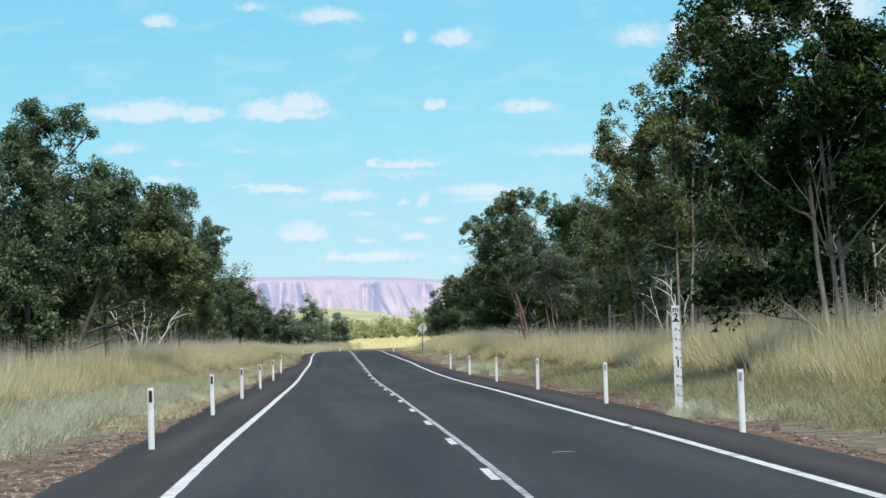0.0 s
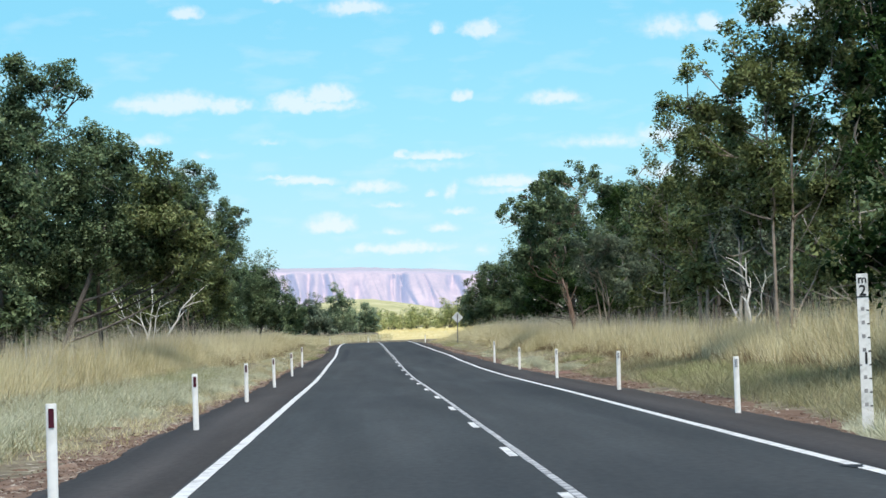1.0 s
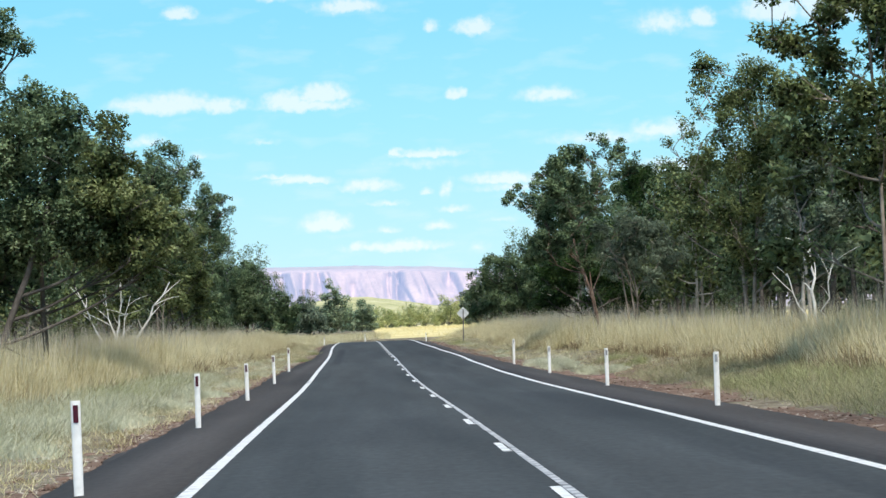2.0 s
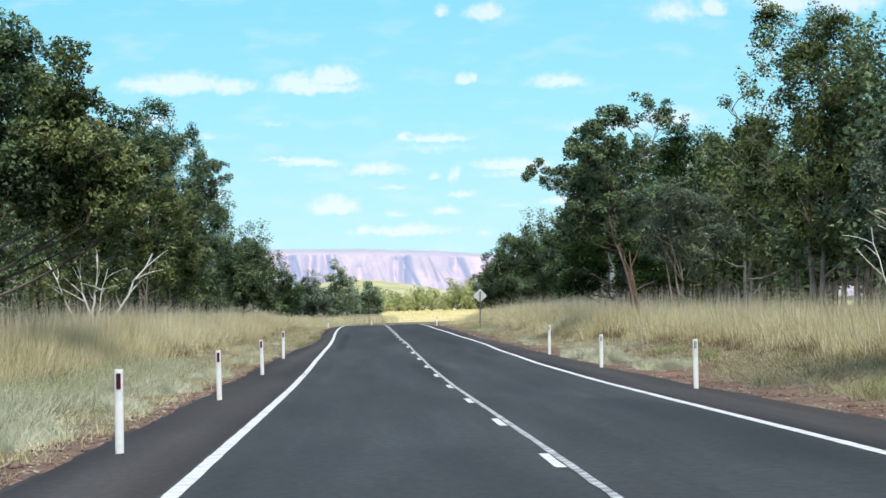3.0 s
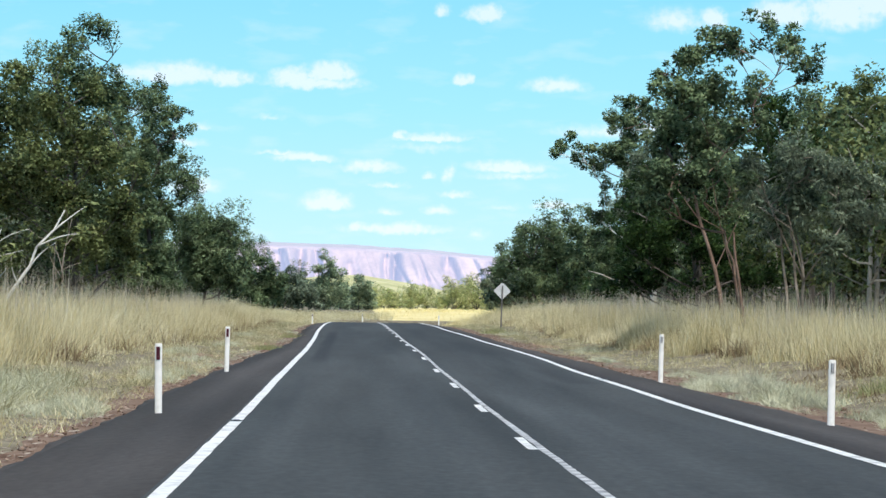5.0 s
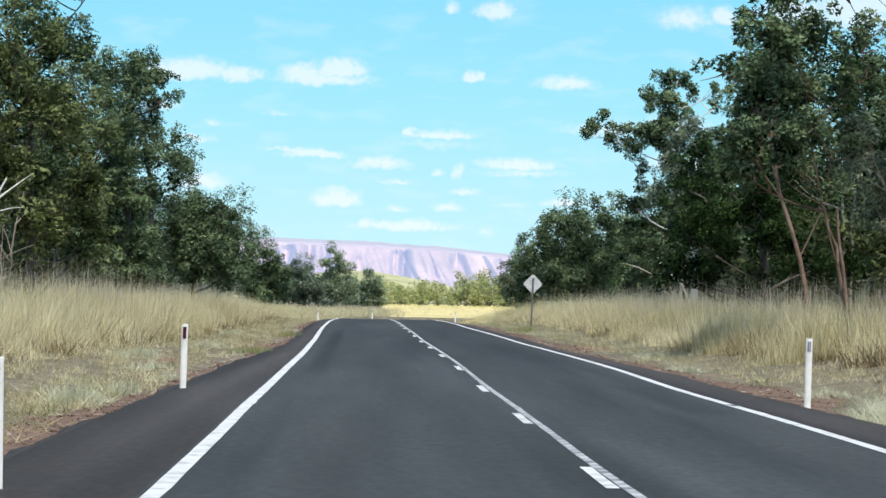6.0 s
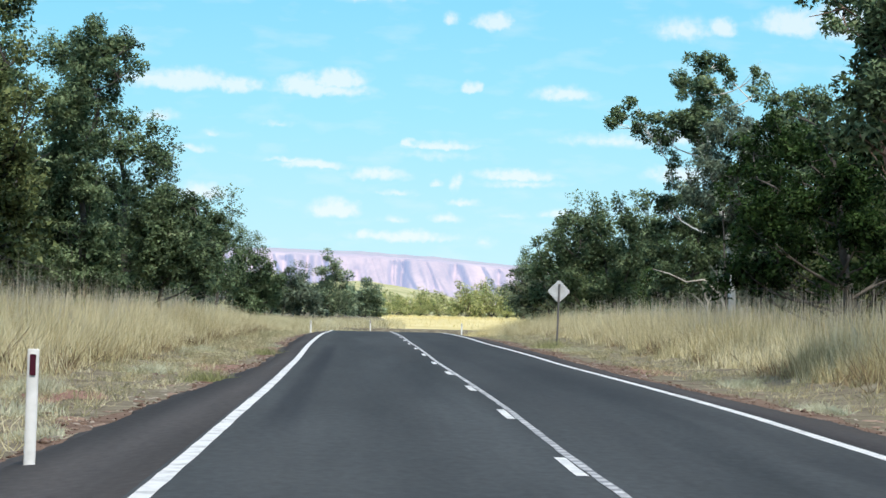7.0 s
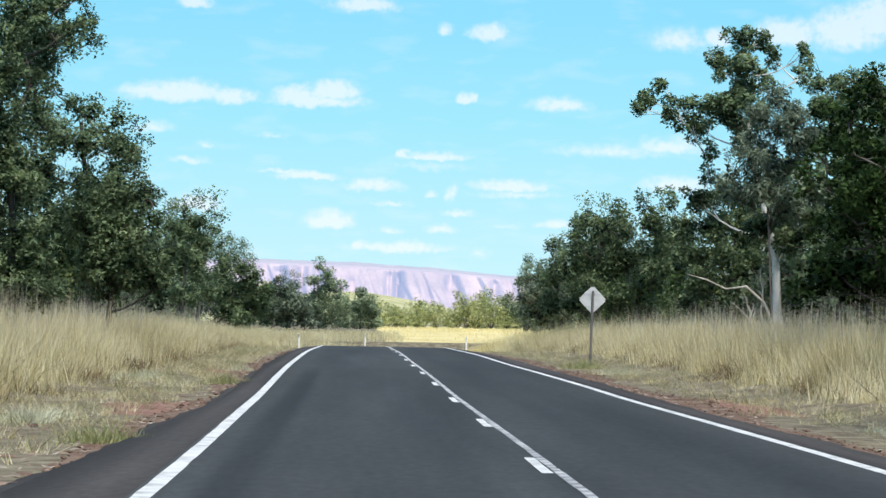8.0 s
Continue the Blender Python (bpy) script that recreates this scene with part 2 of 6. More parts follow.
    L(mm.outputs[0], mo.inputs["Vector"])
    mr = N("ShaderNodeMapRange")
    L(mo.outputs["Fac"], mr.inputs["Value"])
    mr.inputs["From Min"].default_value, mr.inputs["From Max"].default_value = 0.3, 0.7
    mr.inputs["To Min"].default_value, mr.inputs["To Max"].default_value = 0.93, 1.08
    # coarse chips drawn out along the lane
    cm = N("ShaderNodeMapping")
    cm.inputs["Scale"].default_value = (10.0, 2.4, 1.0)
    L(tc.outputs["Object"], cm.inputs[0])
    cn = N("ShaderNodeTexNoise")
    cn.inputs["Scale"].default_value, cn.inputs["Detail"].default_value = 1.0, 3.0
    L(cm.outputs[0], cn.inputs["Vector"])
    cr = N("ShaderNodeMapRange")
    L(cn.outputs["Fac"], cr.inputs["Value"])
    cr.inputs["From Min"].default_value, cr.inputs["From Max"].default_value = 0.3, 0.7
    cr.inputs["To Min"].default_value, cr.inputs["To Max"].default_value = 0.85, 1.15
    chips = N("ShaderNodeMix")
    chips.data_type, chips.blend_type = "RGBA", "MULTIPLY"
    chips.inputs["Factor"].default_value = 1.0
    L(out, chips.inputs["A"])
    L(cr.outputs[0], chips.inputs["B"])
    out = chips.outputs["Result"]
    last = N("ShaderNodeMix")
    last.data_type, last.blend_type = "RGBA", "MULTIPLY"
    last.inputs["Factor"].default_value = 1.0
    L(out, last.inputs["A"])
    L(mr.outputs[0], last.inputs["B"])
    L(last.outputs["Result"], b.inputs["Base Color"])
    return m


# The last three areas darken broad stretches of the road near both ends.
M_ROAD = asphalt("chip_seal", (0.054, 0.060, 0.0635), (0.067, 0.067, 0.0655), 0.1, ((-2.95, 0.5, 0.3, 3.0), (-1.0, 0.55, 0.22, 9.0), (0.9, 0.5, 0.2, 5.0), (2.3, 0.6, 0.3, 1.0)), ((-2.9, 0.32, 184, 262, 0.75), (2.5, 0.5, 172, 186, 0.5), (2.3, 0.9, 95, 125, 0.45), (-1.6, 2.2, 88, 104, 0.25), (0.0, 4.2, 10, 64, 0.3), (1.4, 2.4, 186, 340, 0.32), (-1.6, 2.0, 196, 340, 0.16)))
M_SHOULDER = asphalt("shoulder_seal", (0.064, 0.0585, 0.057), (0.082, 0.071, 0.066), 0.14)
M_WHITE = material("line_paint", [(0.42, 0.43, 0.43), (0.78, 0.8, 0.8), (0.85, 0.86, 0.86)], rough=0.6, scale=2.5, grain=14.0)
M_WORN = material("worn_line_paint", [(0.11, 0.12, 0.13), (0.3, 0.32, 0.34), (0.5, 0.52, 0.54)], rough=0.7, scale=0.9, grain=9.0)
M_RIB = material("rib_paint", [(0.3, 0.31, 0.33), (0.52, 0.54, 0.56), (0.68, 0.7, 0.72)], rough=0.65, scale=0.9, grain=9.0)
M_POST = material("white_plastic", [(0.713, 0.724, 0.713), (0.886, 0.896, 0.886), (0.929, 0.94, 0.929)], rough=0.45, scale=2.0, grain=14.0, spec=0.4)
M_RED = material("red_reflector", [(0.035, 0.003, 0.012), (0.09, 0.006, 0.02)], rough=0.4, scale=20, grain=90, spec=0.35)
M_CLEAR = material("clear_reflector", [(0.30, 0.32, 0.34), (0.48, 0.5, 0.52)], rough=0.2, scale=20, grain=90, spec=0.6)
M_BOARD = material("white_board", [(0.45, 0.47, 0.46), (0.72, 0.73, 0.72), (0.8, 0.81, 0.8)], rough=0.5, scale=3.0, grain=18.0)
M_BLACK = material("black_marking", [(0.012, 0.012, 0.014), (0.04, 0.04, 0.042)], rough=0.6, scale=8, grain=40)
M_FAINT = material("faded_marking", [(0.16, 0.16, 0.17), (0.42, 0.42, 0.42)], rough=0.6, scale=14, grain=60)
M_STEEL = material("galvanised_steel", [(0.46, 0.49, 0.5), (0.62, 0.65, 0.67)], rough=0.45, scale=5.0, grain=40.0, spec=0.5)
M_POLE = material("weathered_pole", [(0.1, 0.1, 0.105), (0.2, 0.195, 0.19)], rough=0.7, scale=4.0, grain=25.0)
M_DIRT = material("verge_soil", [(0.100, 0.082, 0.060), (0.168, 0.144, 0.100), (0.245, 0.218, 0.150), (0.330, 0.300, 0.212)], rough=0.95, scale=1.8, grain=11.0, bump=0.7, bumpscale=0.05)
M_RUST = material("red_gravel", [(0.095, 0.062, 0.045), (0.165, 0.106, 0.077), (0.215, 0.148, 0.108), (0.260, 0.198, 0.148)], rough=0.95, scale=0.9, grain=9.0, bump=0.9, bumpscale=0.04)
M_SOIL = material("red_soil", [(0.184, 0.100, 0.079), (0.276, 0.155, 0.121), (0.340, 0.220, 0.173)], rough=0.95, scale=1.2, grain=8.0, bump=0.6, bumpscale=0.03)
M_STONE = material("gravel_stone", [(0.11, 0.07, 0.053), (0.2, 0.137, 0.105), (0.32, 0.24, 0.19)], rough=0.9, scale=3.0, grain=20.0, per="island")
M_STRAW = material("dry_spear_grass", [(0.345, 0.288, 0.150), (0.605, 0.540, 0.305), (0.760, 0.700, 0.445), (0.840, 0.795, 0.570)], rough=0.8, scale=0.3, grain=2.2, per="island", translucent=0.3, spec=0.2)
M_FLUFF = material("pale_green_grass", [(0.44, 0.455, 0.30), (0.60, 0.62, 0.45), (0.73, 0.745, 0.59)], rough=0.85, scale=0.4, grain=3.0, per="island", translucent=0.3, spec=0.2)
M_DULL = material("dull_olive_grass", [(0.223, 0.216, 0.120), (0.353, 0.343, 0.200), (0.465, 0.451, 0.290)], rough=0.85, scale=0.5, grain=3.0, per="island", translucent=0.25, spec=0.15)
M_GREEN = material("green_tuft", [(0.22, 0.25, 0.11), (0.36, 0.38, 0.18), (0.47, 0.48, 0.27)], rough=0.8, scale=0.7, grain=4.0, per="island", translucent=0.3, spec=0.2)
# Dead thatch whose dark brown also stands for shade at the grass foot.
M_THATCH_SHADE = material("thatch_and_foot_shade", [(0.12, 0.092, 0.058), (0.235, 0.182, 0.112), (0.36, 0.285, 0.175)], rough=0.9, scale=0.5, grain=3.0, per="island", translucent=0.2, spec=0.1)
M_STALK = material("grey_seed_stalk", [(0.38, 0.35, 0.28), (0.56, 0.53, 0.44), (0.70, 0.67, 0.57)], rough=0.85, scale=0.5, grain=3.0, per="island", translucent=0.3, spec=0.15)
M_LITTER = material("dry_litter", [(0.176, 0.136, 0.104), (0.336, 0.288, 0.232), (0.496, 0.448, 0.384)], rough=0.9, scale=1.0, grain=5.0, per="island")
# Brightened as a stand-in for sun that falls only past the crest.
M_FIELD = material("sun_brightened_field_grass", [(0.62, 0.53, 0.24), (0.77, 0.67, 0.34), (0.83, 0.74, 0.43)], rough=0.9, scale=0.06, grain=0.8)
LEAF = {
    "dark": material("gum_leaf_dark", [(0.042, 0.062, 0.036), (0.113, 0.171, 0.089), (0.230, 0.322, 0.166), (0.370, 0.460, 0.262)], rough=0.6, scale=0.8, grain=1.3, per="island", translucent=0.36, island=0.22, spec=0.2),
    "olive": material("gum_leaf_olive", [(0.046, 0.058, 0.024), (0.125, 0.163, 0.060), (0.245, 0.300, 0.120), (0.390, 0.435, 0.215)], rough=0.6, scale=0.8, grain=1.3, per="island", translucent=0.36, island=0.22, spec=0.2),
    "grey": material("wattle_leaf_grey", [(0.056, 0.078, 0.056), (0.142, 0.190, 0.134), (0.272, 0.345, 0.245), (0.455, 0.530, 0.385)], rough=0.6, scale=0.8, grain=2.5, per="island", translucent=0.36, island=0.22, spec=0.12),
    # Much darker green than the other leaves.
    "lush": material("dark_leaf_lush", [(0.007, 0.020, 0.006), (0.024, 0.054, 0.014), (0.055, 0.110, 0.030), (0.105, 0.180, 0.056)], rough=0.6, scale=0.8, grain=1.3, per="island", translucent=0.36, island=0.22, spec=0.2),
    # Paler than the near leaves, to stand for sun and haze past the crest.
    "far": material("sun_and_haze_far_leaf", [(0.160, 0.228, 0.150), (0.310, 0.405, 0.265), (0.480, 0.590, 0.390), (0.690, 0.770, 0.520)], rough=0.7, scale=0.3, grain=1.2, per="island", translucent=0.45, spec=0.1),
    # Sunlight put into the leaf colour, brighter than the near leaves.
    "lime": material("sun_brightened_bush_leaf", [(0.23, 0.30, 0.12), (0.49, 0.56, 0.23), (0.74, 0.76, 0.36), (0.88, 0.85, 0.50)], rough=0.6, scale=0.25, grain=1.0, per="island", translucent=0.3, spec=0.12),
}
BARK = {
    "pale": material("pale_gum_bark", [(0.230, 0.213, 0.185), (0.414, 0.391, 0.347), (0.598, 0.575, 0.526)], rough=0.8, scale=1.2, grain=7.0, bump=0.3),
    "grey": material("grey_bark", [(0.0525, 0.045, 0.0413), (0.112, 0.101, 0.09), (0.188, 0.173, 0.158)], rough=0.9, scale=1.5, grain=9.0, bump=0.5),
    "tan": material("tan_bark", [(0.15, 0.125, 0.1), (0.28, 0.24, 0.2), (0.44, 0.39, 0.34)], rough=0.85, scale=1.2, grain=7.0, bump=0.4),
    "white": material("white_bark", [(0.52, 0.52, 0.49), (0.72, 0.72, 0.69), (0.82, 0.82, 0.79)], rough=0.75, scale=1.5, grain=7.0, bump=0.3),
    "red": material("salmon_gum_bark", [(0.10, 0.068, 0.052), (0.20, 0.135, 0.104), (0.32, 0.235, 0.19)], rough=0.85, scale=1.2, grain=7.0, bump=0.4),
}


# ---- mesh tools ----
def raw_mesh(name, verts, faces, mats, smooth=False):
    """A mesh from arrays: verts (n, 3) and faces (m, 3 or 4)."""
    verts, faces = np.asarray(verts, np.float32), np.asarray(faces, np.int32)
    k = faces.shape[1]
    me = bpy.data.meshes.new(name)
    me.vertices.add(len(verts))
    me.vertices.foreach_set("co", verts.ravel())
    me.loops.add(faces.size)
    me.loops.foreach_set("vertex_index", faces.ravel())
    me.polygons.add(len(faces))
    me.polygons.foreach_set("loop_start", np.arange(0, faces.size, k, dtype=np.int32))
    me.polygons.foreach_set("loop_total", np.full(len(faces), k, np.int32))
    if smooth:
        me.polygons.foreach_set("use_smooth", np.ones(len(faces), bool))
    me.update(calc_edges=True)
    for m in mats:
        me.materials.append(m)
    return me


def part(name, source, mat=None, parent=None, label=""):
    """One mesh object from a bmesh or a ready mesh, under a thing or a part."""
    if isinstance(source, bmesh.types.BMesh):
        me = bpy.data.meshes.new(name)
        source.to_mesh(me)
        source.free()
        me.materials.append(mat)
    else:
        me = source
    ob = new(name, me)
    if parent is not None:
        ob.parent = parent
    if label:
        tagged(ob, label)
    return ob


def block(bm, x0, x1, y0, y1, z0, z1, bevel=0.0):
    r = bmesh.ops.create_cube(bm, size=1.0)
    vs = r["verts"]
    for v in vs:
        v.co = Vector((x0 + (v.co.x + 0.5) * (x1 - x0), y0 + (v.co.y + 0.5) * (y1 - y0), z0 + (v.co.z + 0.5) * (z1 - z0)))
    if bevel:
        bmesh.ops.bevel(bm, geom=list({e for v in vs for e in v.link_edges}), offset=bevel, segments=2, affect="EDGES")


def tube(points, radii, sides=6):
    """Arrays of a tapered tube along points, closed at its tip."""
    pts = np.asarray(points, float)
    n = len(pts)
    d = np.gradient(pts, axis=0)
    d /= np.linalg.norm(d, axis=1)[:, None] + 1e-9
    ref = np.where(np.abs(d[:, 2:3]) > 0.9, np.array([[1.0, 0, 0]]), np.array([[0, 0, 1.0]]))
    u = np.cross(d, ref)
    u /= np.linalg.norm(u, axis=1)[:, None] + 1e-9
    w = np.cross(d, u)
    a = np.arange(sides) * 2 * np.pi / sides
    ring = u[:, None, :] * np.cos(a)[None, :, None] + w[:, None, :] * np.sin(a)[None, :, None]
    v = (pts[:, None, :] + ring * np.asarray(radii)[:, None, None]).reshape(-1, 3)
    i, j = np.meshgrid(np.arange(n - 1), np.arange(sides), indexing="ij")
    j2 = (j + 1) % sides
    f = np.stack([i * sides + j, i * sides + j2, (i + 1) * sides + j2, (i + 1) * sides + j], -1).reshape(-1, 4)
    return v, f


def join_arrays(items):
    vs, fs, n = [], [], 0
    for v, f in items:
        vs.append(v)
        fs.append(f + n)
        n += len(v)
    return np.concatenate(vs), np.concatenate(fs)


# ---- the lie of the land ----
ROAD_Y = [-80, 0, 36, 52, 64, 76, 100, 124, 136, 148, 160, 172, 184, 196, 208, 220, 232, 244, 256, 274, 292, 326, 346, 360, 380, 430, 520]
ROAD_Z = [0.07, 0.05, 0.032, 0.025, 0.0, -0.02, -0.055, -0.11, -0.13, -0.115, -0.085, -0.015, 0.04, 0.145, 0.205, 0.25, 0.29, 0.365, 0.43, 0.505, 0.595, 0.64, 0.63, 0.52, 0.22, -0.35, -0.6]


def smooth_line(ys, vs):
    ys, vs = np.array(ys, float), np.array(vs, float)
    slope = np.gradient(vs, ys)

    def at(y):
        y = np.clip(np.asarray(y, float), ys[0], ys[-1])
        i = np.clip(np.searchsorted(ys, y) - 1, 0, len(ys) - 2)
        h = ys[i + 1] - ys[i]
        s = (y - ys[i]) / h
        return (2 * s**3 - 3 * s**2 + 1) * vs[i] + (s**3 - 2 * s**2 + s) * h * slope[i] + (3 * s**2 - 2 * s**3) * vs[i + 1] + (s**3 - s**2) * h * slope[i + 1]

    return at


road_z = smooth_line(ROAD_Y, ROAD_Z)
line_left = smooth_line([-80, 30, 60, 80, 105, 135, 170, 182, 200, 230, 270, 300, 345, 380], [-3.70, -3.70, -3.69, -3.65, -3.62, -3.60, -3.57, -3.55, -3.46, -3.52, -3.68, -3.66, -3.5, -3.4])
line_right = smooth_line([-80, 30, 70, 110, 132, 175, 206, 240, 270, 300, 345, 380], [3.03, 3.04, 3.12, 3.2, 3.24, 3.15, 3.08, 3.0, 2.86, 2.88, 3.0, 3.1])
seal_left = smooth_line([-80, 30, 110, 180, 205, 230, 270, 345, 380], [-5.37, -5.37, -5.42, -5.16, -4.68, -4.3, -4.46, -4.46, -4.46])
seal_right = smooth_line([-80, 30, 50, 80, 120, 150, 180, 210, 270, 345, 380], [4.74, 4.74, 4.74, 5.12, 5.22, 5.06, 4.63, 4.15, 3.99, 4.1, 4.2])


def bend(y):
    """Sideways drift of the road past the crest."""
    return 0.0007 * np.maximum(np.asarray(y, float) - 350, 0) ** 2


def wave(x, y, s, k=0.0):
    """Cheap smooth unevenness."""
    return np.sin(x * s * 1.3 + k) * np.cos(y * s + 1.7 * k) + 0.5 * np.sin(x * s * 2.9 + y * s * 2.3 + k * 3)


FAR_Y = [346, 380, 430, 520, 600, 820, 1200, 1400, 1650, 2200, 4000, 4990]
FAR_Z = [0.6, 0.3, 0.45, 1.5, 1.75, 2.3, 4.0, 5.0, 6.0, 6.0, 8.0, 8.0]


def ground_z(x, y):
    x, y = np.asarray(x, float), np.asarray(y, float)
    xr = x - bend(y)
    a = np.abs(xr)
    side = np.where(xr > 0, np.interp(a, [0, 3.1, 4.2, 5.3, 6.8, 9, 13, 22, 60], [-0.07, -0.08, -0.2, -0.21, -0.21, 0.08, 0.28, 0.38, 0.5]), np.interp(a, [0, 3.6, 4.4, 5.5, 7, 9.5, 13, 22, 60], [-0.07, -0.08, -0.18, -0.19, -0.2, 0.0, 0.2, 0.3, 0.5]))
    near = road_z(y) + side + np.clip((a - 4.9) / 3, 0, 1) * 0.045 * wave(x, y, 0.9, 0.4)
    far = np.interp(y, FAR_Y, FAR_Z) + np.clip((a - 4) / 5, 0, 1) * 0.08 * wave(x, y, 0.12, 1.0)
    corridor = np.clip((a - 5.5) / 6, 0, 1)
    t = np.clip((y - 346) / 40, 0, 1)
    beyond = np.where(y < 440, np.minimum(far, road_z(y) - 0.07 + 0.1) * (1 - corridor) + far * corridor, far)
    return near * (1 - t) + beyond * t


def tile(name, xs, ys, zfun, mat, label, category, kind="structure"):
    xs, ys = np.asarray(xs, float), np.asarray(ys, float)
    X, Y = np.meshgrid(xs, ys, indexing="ij")
    v = np.stack([X, Y, zfun(X, Y)], -1).reshape(-1, 3)
    i, j = np.meshgrid(np.arange(len(xs) - 1), np.arange(len(ys) - 1), indexing="ij")
    m = len(ys)
    f = np.stack([i * m + j, (i + 1) * m + j, (i + 1) * m + j + 1, i * m + j + 1], -1).reshape(-1, 4)
    return tagged(new(name, raw_mesh(name, v, f, [mat], True)), label, category, kind=kind)


XS = np.concatenate([-np.geomspace(4900, 30, 22), np.arange(-26, -12, 1.0), np.arange(-12, 12.01, 0.6), np.arange(13, 27, 1.0), np.geomspace(30, 4900, 22)])
YS = np.concatenate([np.linspace(-400, -60, 6), np.arange(-50, 30, 5.0), np.arange(30, 300, 1.1), np.arange(300, 480, 3.0), np.arange(480, 900, 12.0), np.geomspace(920, 4990, 30)])
tile("ground", XS, YS, ground_z, M_DIRT, "dusty straw-coloured verge ground beside the sealed road", "ground")


def ribbon(name, left, right, y0, y1, lift, mat, step=2.0, ragged=0.0, thick=0.0, parent=None, cols=1, fall=(0.0, 0.0)):
    """A strip of the road between two lines, following the road's rise."""
    ys = np.arange(y0, y1 + 1e-6, step)
    l, r = (fn(ys) + bend(ys) for fn in (left, right))
    rng = np.random.default_rng(len(ys))
    if ragged:
        l = l + ragged * rng.normal(size=len(ys))
        r = r + ragged * rng.normal(size=len(ys))
    z = road_z(ys) + lift
    rows = [np.stack([l + (r - l) * c / cols, ys, z - fall[0] - (fall[1] - fall[0]) * c / cols], -1) for c in range(cols + 1)]
    if thick:
        rows = [np.stack([l, ys, z - fall[0] - thick], -1)] + rows + [np.stack([r, ys, z - fall[1] - thick], -1)]
    v = np.concatenate(rows)
    n = len(ys)
    f = np.concatenate([np.stack([k * n + np.arange(n - 1), (k + 1) * n + np.arange(n - 1), (k + 1) * n + np.arange(1, n), k * n + np.arange(1, n)], -1) for k in range(len(rows) - 1)])
    return part(name, raw_mesh(name, v, f, [mat]), parent=parent)


def const(v):
    return lambda y: np.full(np.shape(y), float(v))


def shift(fn, d):
    return lambda y: fn(y) + d


road = ribbon("road", shift(line_left, -0.12), shift(line_right, 0.12), -80, 470, 0.0, M_ROAD, cols=6)
tagged(road, "blue-grey chip-sealed two-lane road with faint wheel tracks", "road", kind="structure")
for fl, fr, fall in ((seal_left, shift(line_left, -0.12), (0.1, 0.0)), (shift(line_right, 0.12), seal_right, (0.0, 0.1))):
    sh = ribbon("road_shoulder", fl, fr, -80, 470, -0.004, M_SHOULDER, step=0.5, ragged=0.0, thick=0.06, fall=fall)
    tagged(sh, "dark brown-grey sealed road shoulder with a crumbling edge", "road shoulder", kind="structure")
# crumbling outer edge of the seal
for k, (fn, s) in enumerate(((seal_left, -1), (seal_right, 1))):
    ys = np.arange(20, 345, 0.3)
    rng = np.random.default_rng(70 + k)
    out = fn(ys) + s * (0.10 + 0.05 * np.sin(ys * 0.35 + k) + 0.04 * np.sin(ys * 0.9) + 0.02 * np.sin(ys * 2.7 + k) + 0.012 * rng.normal(size=len(ys)))
    z = road_z(ys) - 0.112
    v = np.concatenate([np.stack([fn(ys) - s * 0.05, ys, z], -1), np.stack([out, ys, z - 0.012], -1), np.stack([out + s * 0.03, ys, z - 0.09], -1)])
    n = len(ys)
    f = np.concatenate([np.stack([q * n + np.arange(n - 1), (q + 1) * n + np.arange(n - 1), (q + 1) * n + np.arange(1, n), q * n + np.arange(1, n)], -1) for q in range(2)])
    tagged(part("seal_edge", raw_mesh("seal_edge", v, f, [M_SHOULDER])), "ragged broken edge of the dark shoulder seal", "road edge", kind="structure")

for fn, words in ((line_left, "solid white painted edge line along the road"), (line_right, "solid white painted edge line along the road")):
    tagged(ribbon("edge_line", shift(fn, -0.075), shift(fn, 0.075), -80, 470, 0.005, M_WHITE, step=1.0, ragged=0.004), words, "road line", kind="structure")
mid_line = smooth_line([-80, 40, 60, 150, 190, 215, 345, 470], [-0.02, -0.02, 0.0, 0.0, -0.01, -0.025, -0.01, 0.0])
centre = ribbon("centre_line", shift(mid_line, -0.075), shift(mid_line, 0.012), -80, 470, 0.006, M_WORN, step=1.0, ragged=0.006)
tagged(centre, "worn grey solid centre line beside white dashes", "road line", kind="structure")
for k in range(-6, 28):
    y = 40 + 12 * k
    ribbon("dash", shift(mid_line, -0.195), shift(mid_line, -0.09), y - 3.1, y, 0.007, M_WHITE, step=0.775, ragged=0.004, parent=centre)


# raised ribs across the centre line, too many to count
ys = np.arange(24.0, 345.0, 0.55)
z = road_z(ys)
v = np.stack([np.stack([mid_line(ys) + x, ys + dy, z + dz], -1) for x, dy, dz in ((-0.07, 0.0, 0.007), (0.008, 0.0, 0.007), (0.008, 0.2, 0.007), (-0.07, 0.2, 0.007), (-0.06, 0.04, 0.014), (0.0, 0.04, 0.014), (0.0, 0.16, 0.014), (-0.06, 0.16, 0.014))], 1).reshape(-1, 3)
q = np.array([[4, 5, 6, 7], [0, 1, 5, 4], [1, 2, 6, 5], [2, 3, 7, 6], [3, 0, 4, 7]])
f = (np.arange(len(ys))[:, None, None] * 8 + q[None]).reshape(-1, 4)
tagged(new("line_ribs", raw_mesh("line_ribs", v, f, [M_RIB])), "raised pale ribs across the worn centre line", "road line", kind="stuff")

